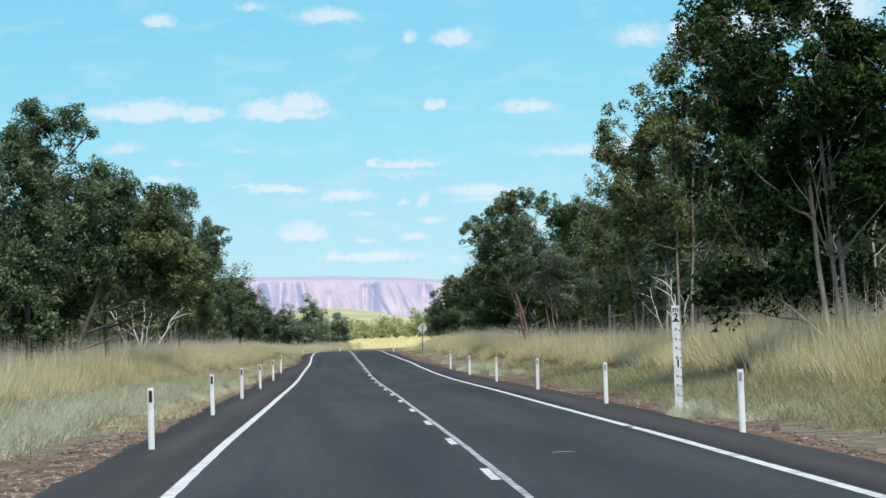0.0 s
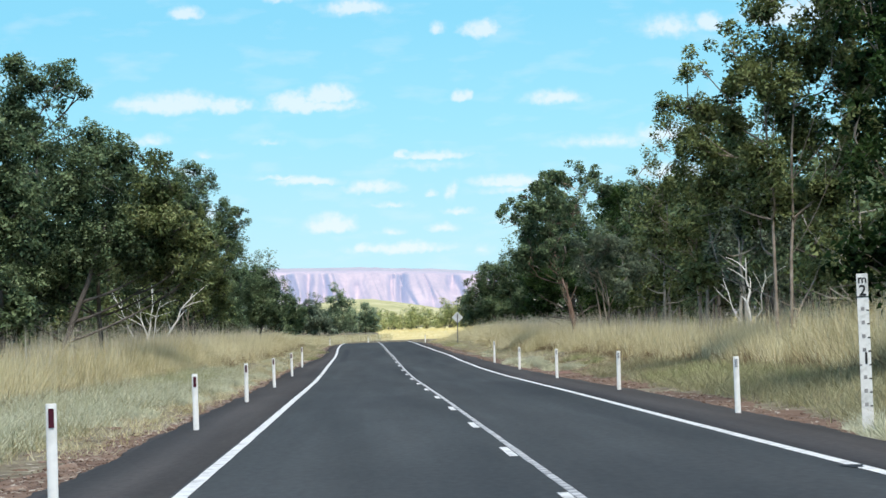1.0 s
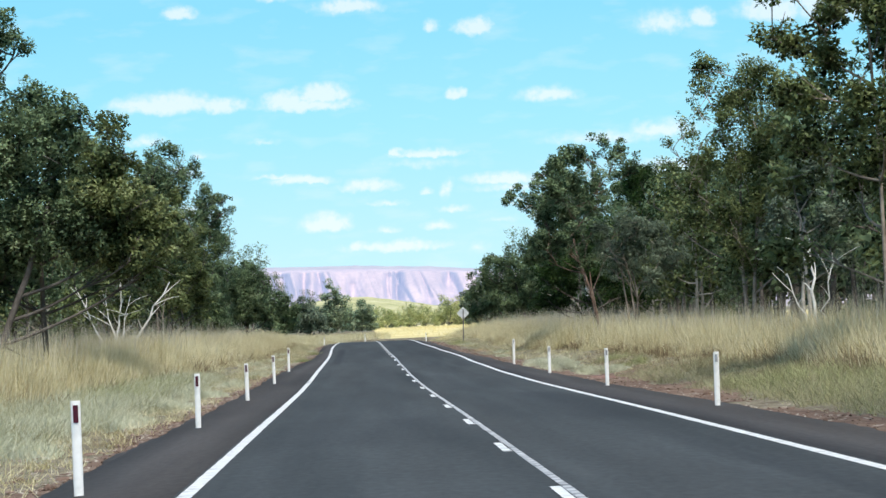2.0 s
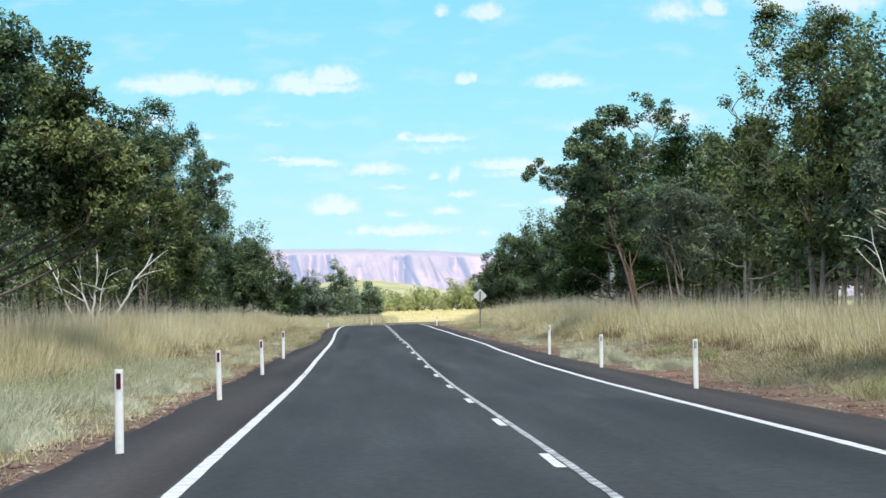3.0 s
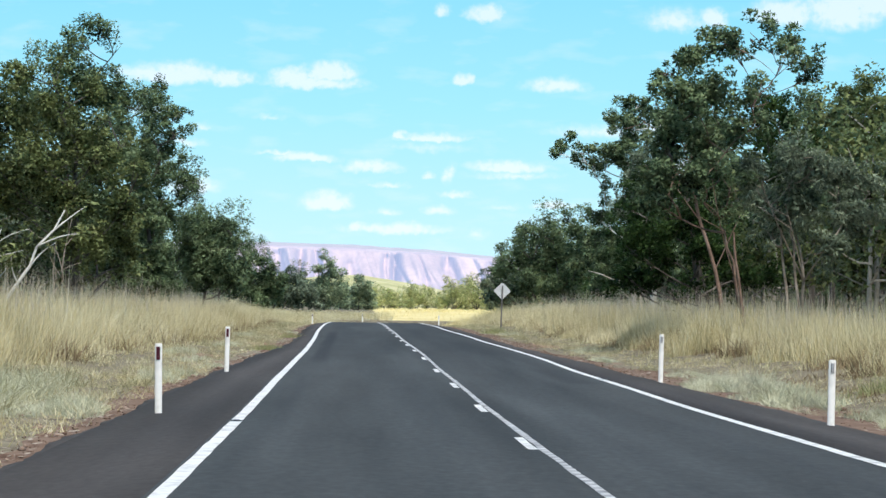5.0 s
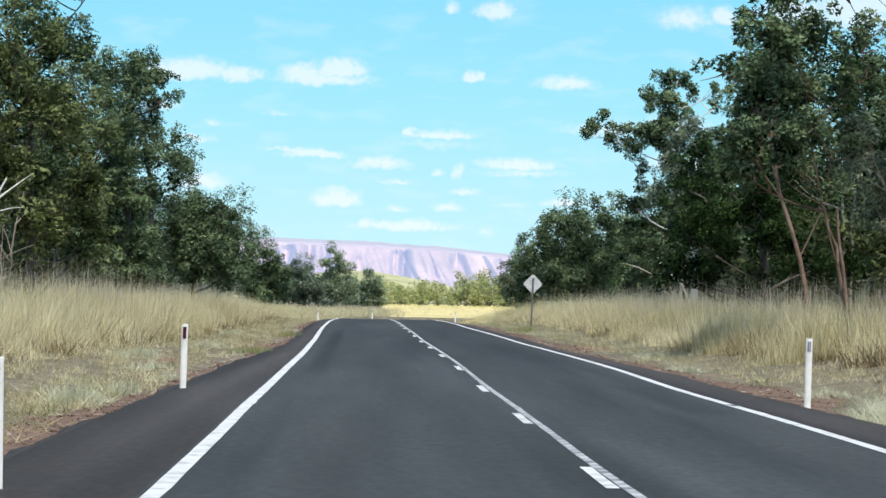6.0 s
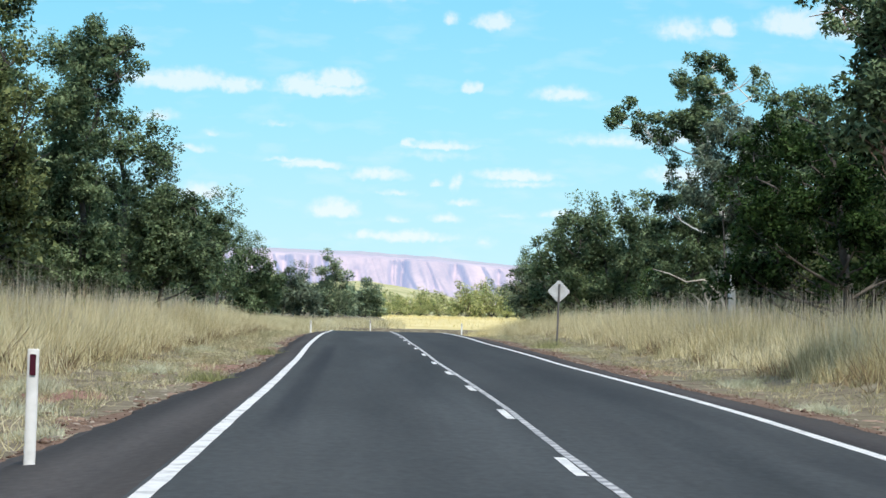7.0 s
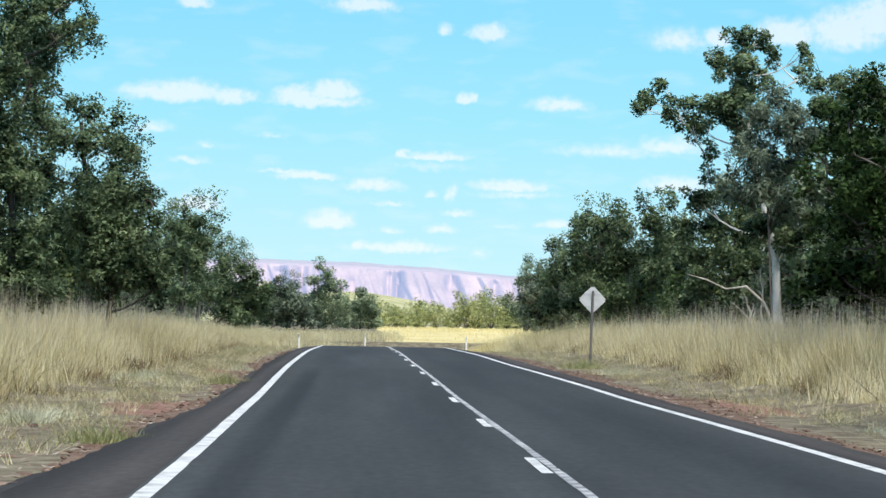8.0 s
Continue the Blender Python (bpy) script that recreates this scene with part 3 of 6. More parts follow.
# small tar blots across the edge lines and a pale scuff on the seal
for k, (x, y, wx, wy, mat, words) in enumerate(((3.03, 55.3, 0.11, 0.35, M_BLACK, "small black tar blot on the edge line"), (3.2, 176.7, 0.11, 0.3, M_BLACK, "small black tar blot on the edge line"), (-3.58, 152.1, 0.1, 0.3, M_BLACK, "small black tar blot on the edge line"), (1.13, 44.5, 0.16, 0.16, M_FAINT, "pale paint scuff on the road seal"))):
    t = np.linspace(0, 2 * np.pi, 14, endpoint=False)
    wob = 1 + 0.2 * np.sin(3 * t + k) + 0.1 * np.sin(5 * t)
    ring = np.stack([x + wx * wob * np.cos(t), y + wy * wob * np.sin(t), np.full(14, float(road_z(y)) + 0.008)], -1)
    v = np.concatenate([ring, [[x, y, float(road_z(y)) + 0.013]]])
    f = np.stack([np.arange(14), (np.arange(14) + 1) % 14, np.full(14, 14)], -1)
    tagged(part("road_mark", raw_mesh("road_mark", v, f, [mat])), words, "road mark", kind="structure")


# ---- guide posts ----
def guide_post(x, y, z, colour, lean, words, turn):
    """A one-metre plastic guide post: curved blade with a reflector set in its face."""
    base = tagged(new("guide_post"), words, "guide post", "guide posts along the road")
    base.matrix_basis = pose(x, y, z, lean[0], lean[1], turn)
    H, W, D = 1.02, 0.105, 0.035
    n, rows = 8, [(-0.25, 1.0), (0.4, 1.0), (0.9, 1.0), (0.97, 1.0), (0.993, 0.97), (1.0, 0.9)]
    vs, fs = [], []
    for zz, s in rows:
        for back in (0, 1):
            for i in range(n + 1):
                u = (i / n - 0.5) * W * s
                bow = D * (1 - (2 * u / W) ** 2) * 0.6
                vs.append((u, -bow + (0.012 if back else 0.0), zz * H))
    m = 2 * (n + 1)
    for r in range(len(rows) - 1):
        for i in range(n):
            a = r * m + i
            fs.append((a, a + 1, a + 1 + m, a + m))
            b = a + n + 1
            fs.append((b + 1, b, b + m, b + 1 + m))
        fs.append((r * m + n, r * m + m - 1, (r + 1) * m + m - 1, (r + 1) * m + n))
        fs.append((r * m + n + 1, r * m, (r + 1) * m, (r + 1) * m + n + 1))
    top = (len(rows) - 1) * m
    for i in range(n):
        fs.append((top + i, top + i + 1, top + n + 2 + i, top + n + 1 + i))
    part("blade", raw_mesh("blade", vs, fs, [M_POST], True), parent=base)
    bm = bmesh.new()
    if colour == "red":
        block(bm, -0.027, 0.027, -0.034, -0.018, 0.785, 0.972, 0.004)
        part("reflector", bm, M_RED, base, "dark red rectangular reflector")
    else:
        block(bm, -0.015, 0.015, -0.034, -0.018, 0.83, 0.97, 0.004)
        r = part("reflector", bm, M_CLEAR, base, "clear grey rectangular reflector")
        bm = bmesh.new()
        for a in (-1, 1):
            block(bm, a * 0.019 - 0.003, a * 0.019 + 0.003, -0.031, -0.02, 0.825, 0.975)
        part("frame", bm, M_BLACK, r)
    return base


rng = random.Random(5)
LEFT = "white plastic guide post with a dark red reflector"
RIGHT = "white plastic guide post with a clear reflector"
for y in (28.0, 53.8, 79.9, 104.8, 130.9, 156.6, 182.6):
    guide_post(-4.88 if y == 156.6 else -4.93, y, float(road_z(y)) - 0.085, "red", (rng.uniform(-1, 1), rng.uniform(-0.8, 0.8)), LEFT, rng.uniform(-4, 4))
for y in (28.0, 53.9, 79.5, 105.2, 130.9, 156.1, 180.7):
    guide_post(4.8, y, float(road_z(y)) - (0.17 if y == 156.1 else 0.09), "clear", (rng.uniform(-1, 1), rng.uniform(-0.8, 0.8)), RIGHT, rng.uniform(-4, 4))
for x, y, c, words in ((-5.4, 380, "red", LEFT), (5.5, 380, "clear", RIGHT), (-0.9, 430, "red", LEFT)):
    guide_post(x, y, 0.2 if y == 380 else 0.27, c, (0, 0), words + " past the crest", 0)


# ---- flood depth gauge ----
def glyph(text, size, x, z, parent, name="numeral"):
    cu = bpy.data.curves.new(name, "FONT")
    cu.body, cu.size, cu.align_x, cu.extrude = text, size, "CENTER", 0.002
    cu.offset = size * 0.02
    tmp = bpy.data.objects.new(name, cu)
    scene.collection.objects.link(tmp)
    dg = bpy.context.evaluated_depsgraph_get()
    me = bpy.data.meshes.new_from_object(tmp.evaluated_get(dg))
    bpy.data.objects.remove(tmp)
    me.materials.clear()
    me.materials.append(M_BLACK)
    ob = new(name, me)
    ob.matrix_basis = pose(x, -0.026, z, 90, 0, 0)
    ob.parent = parent
    return ob


def depth_gauge(x, y, zero):
    base = tagged(new("flood_depth_gauge"), "white flood depth gauge board with black metre marks in tall grass", "depth gauge")
    base.matrix_basis = pose(x, y, zero, 0, -0.4, -3)
    bm = bmesh.new()
    block(bm, -0.085, 0.085, -0.02, 0.0, 0.02, 2.34, 0.005)
    board = part("board", bm, M_BOARD, base)
    bm = bmesh.new()
    block(bm, -0.04, 0.04, 0.002, 0.07, -0.35, 2.25, 0.006)
    part("support_post", bm, M_POLE, base, "grey steel support post")
    glyph("m", 0.175, 0, 2.2, board, "letter")
    glyph("2", 0.22, 0, 2.02, board)
    glyph("1", 0.24, 0.012, 1.02, board)
    for k in range(2, 11):
        z = 0.2 * k
        bm = bmesh.new()
        if k in (5, 10):
            block(bm, -0.085, -0.055 if k == 5 else 0.085, -0.026, -0.019, z - 0.009, z + 0.009)
            if k == 5:
                part("tick_mark", bm, M_BLACK, board)
                bm = bmesh.new()
                block(bm, 0.055, 0.085, -0.026, -0.019, z - 0.009, z + 0.009)
        else:
            block(bm, 0.045, 0.085, -0.026, -0.019, z - 0.009, z + 0.009)
        part("tick_mark", bm, M_BLACK, board)
        if k not in (5, 10):
            bm = bmesh.new()
            block(bm, -0.035, 0.015, -0.025, -0.019, z - 0.005, z + 0.05)
            part("small_numeral_bar", bm, M_FAINT, board, "faded small numerals")
    return base


depth_gauge(5.46, 69.2, -0.17)


# ---- diamond road sign seen from behind ----
def diamond_sign(x, y, ground, top):
    base = tagged(new("diamond_road_sign"), "grey metal back of a diamond road sign on a pole", "road sign")
    base.matrix_basis = pose(x, y, ground, 0, 1.2, 4)
    h = top - ground
    c, r = h - 0.50, 0.49
    bm = bmesh.new()
    bmesh.ops.create_cube(bm, size=1.0)
    for v in bm.verts:
        v.co = Vector((v.co.x * r * 1.414, v.co.y * 0.012, v.co.z * r * 1.414))
    bmesh.ops.rotate(bm, verts=bm.verts, matrix=Matrix.Rotation(radians(45), 3, "Y"))
    bmesh.ops.bevel(bm, geom=[e for e in bm.edges if abs(e.verts[0].co.y - e.verts[1].co.y) > 0.005], offset=0.05, segments=4, affect="EDGES")
    bmesh.ops.translate(bm, verts=bm.verts, vec=(0, 0.05, c))
    plate = part("plate", bm, M_STEEL, base, "plain grey aluminium sign back")
    v, f = tube([(0, 0, -0.4), (0, 0, h * 0.5), (0.01, 0, c + 0.3)], [0.045, 0.044, 0.043], 10)
    part("pole", raw_mesh("pole", v, f, [M_POLE], True), parent=base, label="dark weathered steel pole")
    for dz in (-0.22, 0.2):
        bm = bmesh.new()
        block(bm, -0.3 if dz > 0 else -0.22, 0.3 if dz > 0 else 0.22, 0.028, 0.045, c + dz - 0.02, c + dz + 0.02, 0.003)
        b = part("bracket", bm, M_STEEL, base)
    return base


diamond_sign(6.17, 283, 0.3, 3.16)


# ---- trees ----
def leaf_cloud(centres, radii, counts, size, rng, droop=0.35, slim=0.42, flat=0.85, soft=0.0):
    """Small pointed leaves gathered round many small centres: verts, faces, shading normals."""
    idx = np.repeat(np.arange(len(centres)), counts)
    n = len(idx)
    d = rng.normal(size=(n, 3)) + np.array([0, 0, 0.25])
    d /= np.linalg.norm(d, axis=1)[:, None]
    rad = radii[idx] * rng.uniform(0.2, 1.0, n) ** 0.5
    p = centres[idx] + d * rad[:, None] * np.array([1, 1, flat])
    ax = rng.normal(size=(n, 3)) * np.array([1, 1, 0.6]) + d * 0.5 - np.array([0, 0, droop])
    ax /= np.linalg.norm(ax, axis=1)[:, None]
    nr = rng.normal(size=(n, 3)) * 0.8 + np.array([0, 0, 0.7]) + d * 0.4
    w = np.cross(ax, nr)
    w /= np.linalg.norm(w, axis=1)[:, None] + 1e-9
    ln = size * rng.uniform(0.65, 1.3, n)[:, None]
    wd = ln * slim * rng.uniform(0.8, 1.2, n)[:, None]
    v = np.stack([p - w * wd * 0.5, p + w * wd * 0.5, p + ax * ln], 1).reshape(-1, 3)
    # leaves of one bunch lie much alike, so that each bunch is lit as one round form
    nn = np.cross(w, ax)
    nn *= np.where((nn * d).sum(1) < 0, -1, 1)[:, None]
    nn = nn * (1 - soft) + (d + np.array([0, 0, 0.15])) * soft
    nn /= np.linalg.norm(nn, axis=1)[:, None] + 1e-9
    return v, np.arange(3 * n).reshape(-1, 3), np.repeat(nn, 3, axis=0)


def leaf_mesh(sets, mat):
    v, f = join_arrays([q[:2] for q in sets])
    me = raw_mesh("crown", v, f, [mat], True)
    at = me.attributes.new("custom_normal", "FLOAT_VECTOR", "POINT")
    at.data.foreach_set("vector", np.concatenate([q[2] for q in sets]).astype(np.float32).ravel())
    return me


def curve_points(a, b, n, sag, rng, wob):
    a, b = np.asarray(a, float), np.asarray(b, float)
    t = np.linspace(0, 1, n)[:, None]
    mid = (a + b) / 2 + np.array([0, 0, sag]) + rng.normal(size=3) * wob
    return (1 - t) ** 2 * a + 2 * t * (1 - t) * mid + t**2 * b


WORDS = {
    "dark": "tall dark green gum tree with uneven leafy crown",
    "olive": "olive green gum tree with loose leafy crown",
    "grey": "grey-green wattle tree with soft drooping foliage",
    "lush": "dense dark shade tree with deep green foliage",
    "airy": "tall open gum tree with sparse clumps of leaves",
    "far": "grey-green tree beyond the crest, paled to stand for sun and haze",
    "lime": "sunlit yellow-green bush in the far field",
}
TREE_SEED = [100]


def gum(x, y, species, lobes, style="", bark="", stems=1, leaf=0.0, density=1.0, thick=1.0, words="", cheap=False, skirt=3, most=0, bare=0, reach=0.72, spine=()):
    """A tree at (x, y): lobes are (sideways from the trunk, height above datum, radius)."""
    TREE_SEED[0] += 1
    rng = np.random.default_rng(TREE_SEED[0])
    g = float(ground_z(x, y))
    airy, willow = style == "airy", style == "willow"
    base = tagged(new("tree"), words or WORDS[species], "tree", "roadside trees")
    base.matrix_basis = pose(x, y, g)
    look_of = "dark" if species == "airy" else species
    L = np.array(lobes, float)
    L[:, 1] -= g
    spread = max(1.0, float(np.ptp(L[:, 0])) * 0.5)
    cen = np.stack([L[:, 0], rng.uniform(-0.6, 0.6, len(L)) * spread if airy else rng.uniform(-0.85, 0.35, len(L)) * spread, L[:, 1]], -1)
    rad = L[:, 2]
    # behind the outline lobes a second, darker depth of crown
    if not airy:
        pick = rad > max(0.85, np.median(rad) * 0.8)
        cen = np.concatenate([cen, cen[pick] + np.stack([rng.normal(size=pick.sum()) * 0.4, rng.uniform(0.8, 1.6, pick.sum()) * spread * 0.8, -rng.uniform(0.2, 0.8, pick.sum())], -1)])
        rad = np.concatenate([rad, rad[pick] * 0.9])
        # lower boughs, set back, that hide the stems
        if skirt and not willow and not cheap:
            floor_z = max(1.6, float((cen[:, 2] - rad).min()) - 1.0)
            k = np.arange(skirt)
            xs = L[:, 0].min() + (k + rng.uniform(0.2, 0.8, skirt)) / skirt * np.ptp(L[:, 0])
            zs = rng.uniform(2.3, max(2.8, floor_z + 0.6), skirt)
            cen = np.concatenate([cen, np.stack([xs, rng.uniform(0.2, 1.0, skirt) * spread, zs], -1)])
            rad = np.concatenate([rad, rng.uniform(0.8, 1.2, skirt)])
            if not bark:
                cen = np.concatenate([cen, [[rng.normal() * 0.4, -0.7, rng.uniform(2.1, 2.5)], [rng.normal() * 0.4, -0.7, rng.uniform(3.2, 4.0)]]])
                rad = np.concatenate([rad, [0.8, 0.9]])
    front = len(L)
    # limbs
    items = []
    H = cen[:, 2].max()
    low = max(0.8, float((cen[:, 2] - rad)[: len(L)].min()))
    tr = (0.045 + 0.0095 * H) * thick
    forks = []
    for s in range(stems):
        off = np.array([rng.uniform(-0.5, 0.5), rng.uniform(-0.4, 0.4), 0]) * (s > 0)
        top = np.array([np.average(cen[:, 0], weights=rad) * (0.55 + 0.3 * s) + rng.normal() * 0.3, np.average(cen[:, 1]) * 0.5, min(H * reach, low + 0.6 * (H - low))])
        t = np.linspace(0, 1, 9)[:, None]
        path = (1 - t) * (off + np.array([0, 0, -0.3])) + t * (top + off)
        path[:, :2] += np.cumsum(rng.normal(size=(9, 2)) * 0.09, axis=0) * np.linspace(0, 1, 9)[:, None]
        if spine and s == 0:
            # a trunk with a line of its own: sideways, height
            q = np.array(spine, float)
            zz = np.linspace(-0.3, q[-1, 1], 9)
            path = np.stack([smooth_line(q[:, 1], q[:, 0])(zz), np.linspace(0, 0.3, 9), zz], -1)
        rr = tr * (1.25 - 0.75 * t[:, 0]) * (0.8 if stems > 1 else 1.0)
        rr[0] *= 1.35
        items.append(tube(path, rr, 5 if cheap else 8))
        forks.append(path)
    fork = np.concatenate(forks)
    joints, girth = [fork], [np.full(len(fork), 1.0)]
    for k in np.argsort(np.linalg.norm(cen - np.array([0, 0, low]), axis=1)):
        c, r = cen[k], rad[k]
        spots, rank = np.concatenate(joints), np.concatenate(girth)
        run = np.hypot(*(spots[:, :2] - c[:2]).T)
        rise = c[2] - spots[:, 2]
        cost = np.hypot(run, rise) + np.where(spots[:, 2] < 0.45 * c[2], 5.0, 0.0) + np.where(rise > 0.35 * run, 0, 9 + run) + 0.5 * (1 - rank)
        n = np.argmin(cost)
        a = spots[n]
        pts = curve_points(a, c, 7, -0.1 * run[n], rng, 0.28)
        joints.append(pts[2:6])
        girth.append(np.full(4, rank[n] * 0.75))
        r0 = min(tr * 0.6 * rank[n], 0.02 + 0.015 * r + 0.012 * np.linalg.norm(c - a))
        items.append(tube(pts[::2] if cheap else pts, np.linspace(r0, 0.018, 4 if cheap else 7), 3 if cheap else 5))
        for q in range(0 if cheap else 3 if airy else 2):
            tip = c + rng.normal(size=3) * r * 0.5
            items.append(tube(curve_points(pts[4], tip, 4, 0, rng, 0.1), np.linspace(0.024, 0.008, 4), 3))
    # bare limbs fanning out before the foliage
    for k in range(bare):
        a = fork[rng.integers(3, 6)]
        rise = rng.uniform(1.8, 4.5)
        b = a + np.array([rng.choice((-1, 1)) * rise * rng.uniform(0.25, 0.9), -spread * rng.uniform(0.5, 0.8), rise])
        pts = curve_points(a, b, 8, -0.05 * rise, rng, 0.2)
        items.append(tube(pts, np.linspace(0.05, 0.018, 8) * thick, 5))
        for q in range(3):
            tip = pts[4 + q] + np.array([rng.normal() * 0.7, -0.1, rng.uniform(0.4, 1.3)])
            items.append(tube(curve_points(pts[4 + q], tip, 5, 0, rng, 0.15), np.linspace(0.03, 0.01, 5) * thick, 4))
    v, f = join_arrays(items)
    part("trunk", raw_mesh("trunk", v, f, [BARK[bark or ("pale" if airy else "grey")]], True), parent=base)
    # foliage: each lobe breaks into many small bunches, most of them near its skin
    cs, rs = [], []
    scale = 1.0 if y < 300 else 1.3 if y < 450 else 1.9
    size = leaf or (0.2 if cheap else 0.128 * scale)
    fine = []
    for k, (c, r) in enumerate(zip(cen, rad)):
        m = int(max(5, (12 if cheap else 17 if k < front else 14) * r**2 / scale**1.6))
        d = rng.normal(size=(m, 3))
        d /= np.linalg.norm(d, axis=1)[:, None]
        cs.append(c + d * ((0.9 if r > 0.8 else 1.05) * r * rng.uniform(0.3, 1.0, m) ** 0.5)[:, None] * (0.8 + 0.35 * np.sin(d[:, :1] * 4 + d[:, 1:2] * 3 + r * 7)))
        # slight lobes are open sprays at the ends of twigs
        rs.append((rng.uniform(0.2, 0.5, m) if r > 0.8 else rng.uniform(0.14, 0.36, m)) * (1.6 if cheap else scale))
        fine.append(np.full(m, k < front))
    cs, rs = np.concatenate(cs), np.concatenate(rs)
    fine = np.concatenate(fine)
    per = (34 if cheap else 80) * np.where(fine, 1.0, 0.4) * (rs / rs.mean()) ** 1.6 * density
    most = most or (3800 if cheap else 34000 if y < 300 else 24000 if y < 450 else 10000)
    per = np.maximum(4, per * min(1.0, most / per.sum())).astype(int)
    # far leaves take more upturned normals, which brightens them further
    slim, soft = 0.3 if willow else 0.72, 0.92 if species == "far" else 0.75
    droop = 0.9 if willow else 0.3
    size *= 1.35 if willow else 1.0
    sets = [leaf_cloud(cs[fine], rs[fine], per[fine], size, rng, droop, slim, soft=soft)]
    if not fine.all():
        sets.append(leaf_cloud(cs[~fine], rs[~fine], per[~fine], size * 1.35, rng, droop, slim, soft=soft))
    if not airy:
        # coarser inner foliage that closes the heart of the crown
        heart = rad > 0.8
        sets.append(leaf_cloud(cen[heart], rad[heart] * 0.55, np.maximum(6, (20 if cheap else 130 if y < 300 else 80) * rad[heart]**1.8).astype(int), 0.22 if cheap else 0.17 if y < 300 else 0.25, rng, 0.35, 0.7, soft=0.3))
    part("crown", leaf_mesh(sets, LEAF[look_of]), parent=base)
    return base


gum(-17.5, 168, "dark", [(1.9, 12.0, 0.78), (0.9, 11.8, 0.89), (2.9, 11.4, 0.73), (-0.1, 14.6, 0.89), (0.8, 13.5, 0.94), (2.0, 14.0, 0.89), (2.9, 13.5, 0.68), (1.7, 12.7, 0.57), (-0.1, 12.5, 1.31), (3.3, 13.0, 0.37)], "loose")
gum(-15.0, 138, "dark", [(-0.3, 9.6, 1.35), (0.4, 8.3, 1.23), (-0.1, 7.1, 1.47), (0.3, 5.6, 1.10), (-0.7, 4.7, 1.10), (0.8, 6.6, 0.74), (-0.5, 11.0, 0.98)], "", skirt=6)
gum(-13.5, 163, "dark", [(-2.8, 4.5, 1.26), (-1.0, 4.9, 1.21), (-3.8, 3.6, 1.14), (3.9, 7.8, 0.76), (4.0, 6.7, 1.01), (3.1, 9.1, 0.66), (0.3, 9.2, 1.51), (1.5, 7.2, 1.51), (-3.2, 8.6, 1.51), (-2.6, 10.3, 1.01), (2.7, 5.6, 1.26), (-3.8, 6.3, 1.51), (-1.8, 5.0, 1.39), (-0.1, 10.6, 1.06), (1.2, 9.8, 1.21), (2.1, 9.8, 0.63), (-1.4, 9.8, 1.26), (-0.9, 8.3, 1.89), (0.8, 7.9, 1.77), (2.5, 8.4, 1.14), (-0.5, 6.0, 2.02), (1.7, 5.9, 1.89), (3.5, 6.8, 1.14), (4.5, 5.8, 0.86), (3.5, 5.1, 1.26), (-2.5, 6.8, 1.51)], "", thick=0.7, skirt=0, most=70000)
gum(-15.5, 160, "olive", [(6.4, 4.2, 0.59), (5.7, 8.1, 0.44), (4.3, 8.5, 0.74), (4.9, 9.3, 0.67), (5.4, 8.6, 0.50), (4.8, 7.9, 0.89), (5.7, 7.3, 0.62), (6.1, 6.7, 0.50), (6.6, 6.4, 0.44), (7.1, 6.0, 0.33), (5.1, 6.5, 1.04), (6.1, 5.7, 0.81), (6.8, 5.4, 0.59), (4.9, 5.0, 1.04), (5.9, 4.7, 0.74), (6.8, 4.7, 0.53), (4.3, 7.1, 0.89)], "", skirt=0, most=60000)
gum(-13.5, 240, "olive", [(-3.9, 7.7, 1.52), (-2.9, 6.2, 1.39), (2.7, 6.8, 0.71), (-1.0, 11.0, 0.76), (-2.2, 10.8, 1.01), (-3.7, 9.7, 1.52), (1.6, 4.3, 1.01), (-0.9, 9.6, 1.14), (0.7, 10.2, 0.86), (1.4, 9.3, 0.76), (0.1, 8.3, 1.39), (-2.5, 9.2, 1.39), (-1.7, 7.2, 1.52), (1.1, 7.5, 1.21), (2.1, 8.0, 0.76), (-0.4, 5.7, 1.39), (1.9, 5.5, 1.26), (1.0, 4.2, 1.01)], "", skirt=2)
gum(-15.0, 255, "dark", [(1.8, 11.3, 0.96), (2.1, 8.4, 1.09), (1.7, 5.6, 1.44), (-0.2, 4.9, 1.60), (0.1, 13.9, 1.09), (1.3, 14.1, 0.96), (2.0, 13.2, 0.58), (-0.6, 12.5, 1.60), (0.7, 11.7, 1.44), (-1.1, 10.4, 2.24), (0.7, 9.4, 1.92), (-1.8, 7.2, 2.24), (0.5, 6.5, 1.92)], "", skirt=5)
gum(-12.8, 277, "dark", [(0.4, 11.6, 1.22), (1.4, 11.8, 0.72), (1.5, 10.8, 0.60), (-0.0, 10.4, 1.44), (0.5, 9.1, 0.75), (-0.8, 9.0, 1.80), (-0.4, 7.1, 1.50), (-1.5, 6.4, 1.98), (0.2, 6.1, 1.25), (-1.0, 4.6, 1.50), (0.5, 4.0, 1.30), (-2.2, 3.4, 1.40), (1.0, 2.6, 1.10), (-0.4, 2.6, 1.30)], "airy", bark="grey", density=1.7, most=50000)
gum(-10.2, 283, "dark", [(0.1, 6.1, 0.96), (1.1, 5.8, 0.82), (-0.8, 5.3, 1.34), (0.7, 4.7, 1.19), (1.6, 5.2, 0.45), (-0.2, 3.6, 1.34), (1.2, 3.4, 0.89)], "")
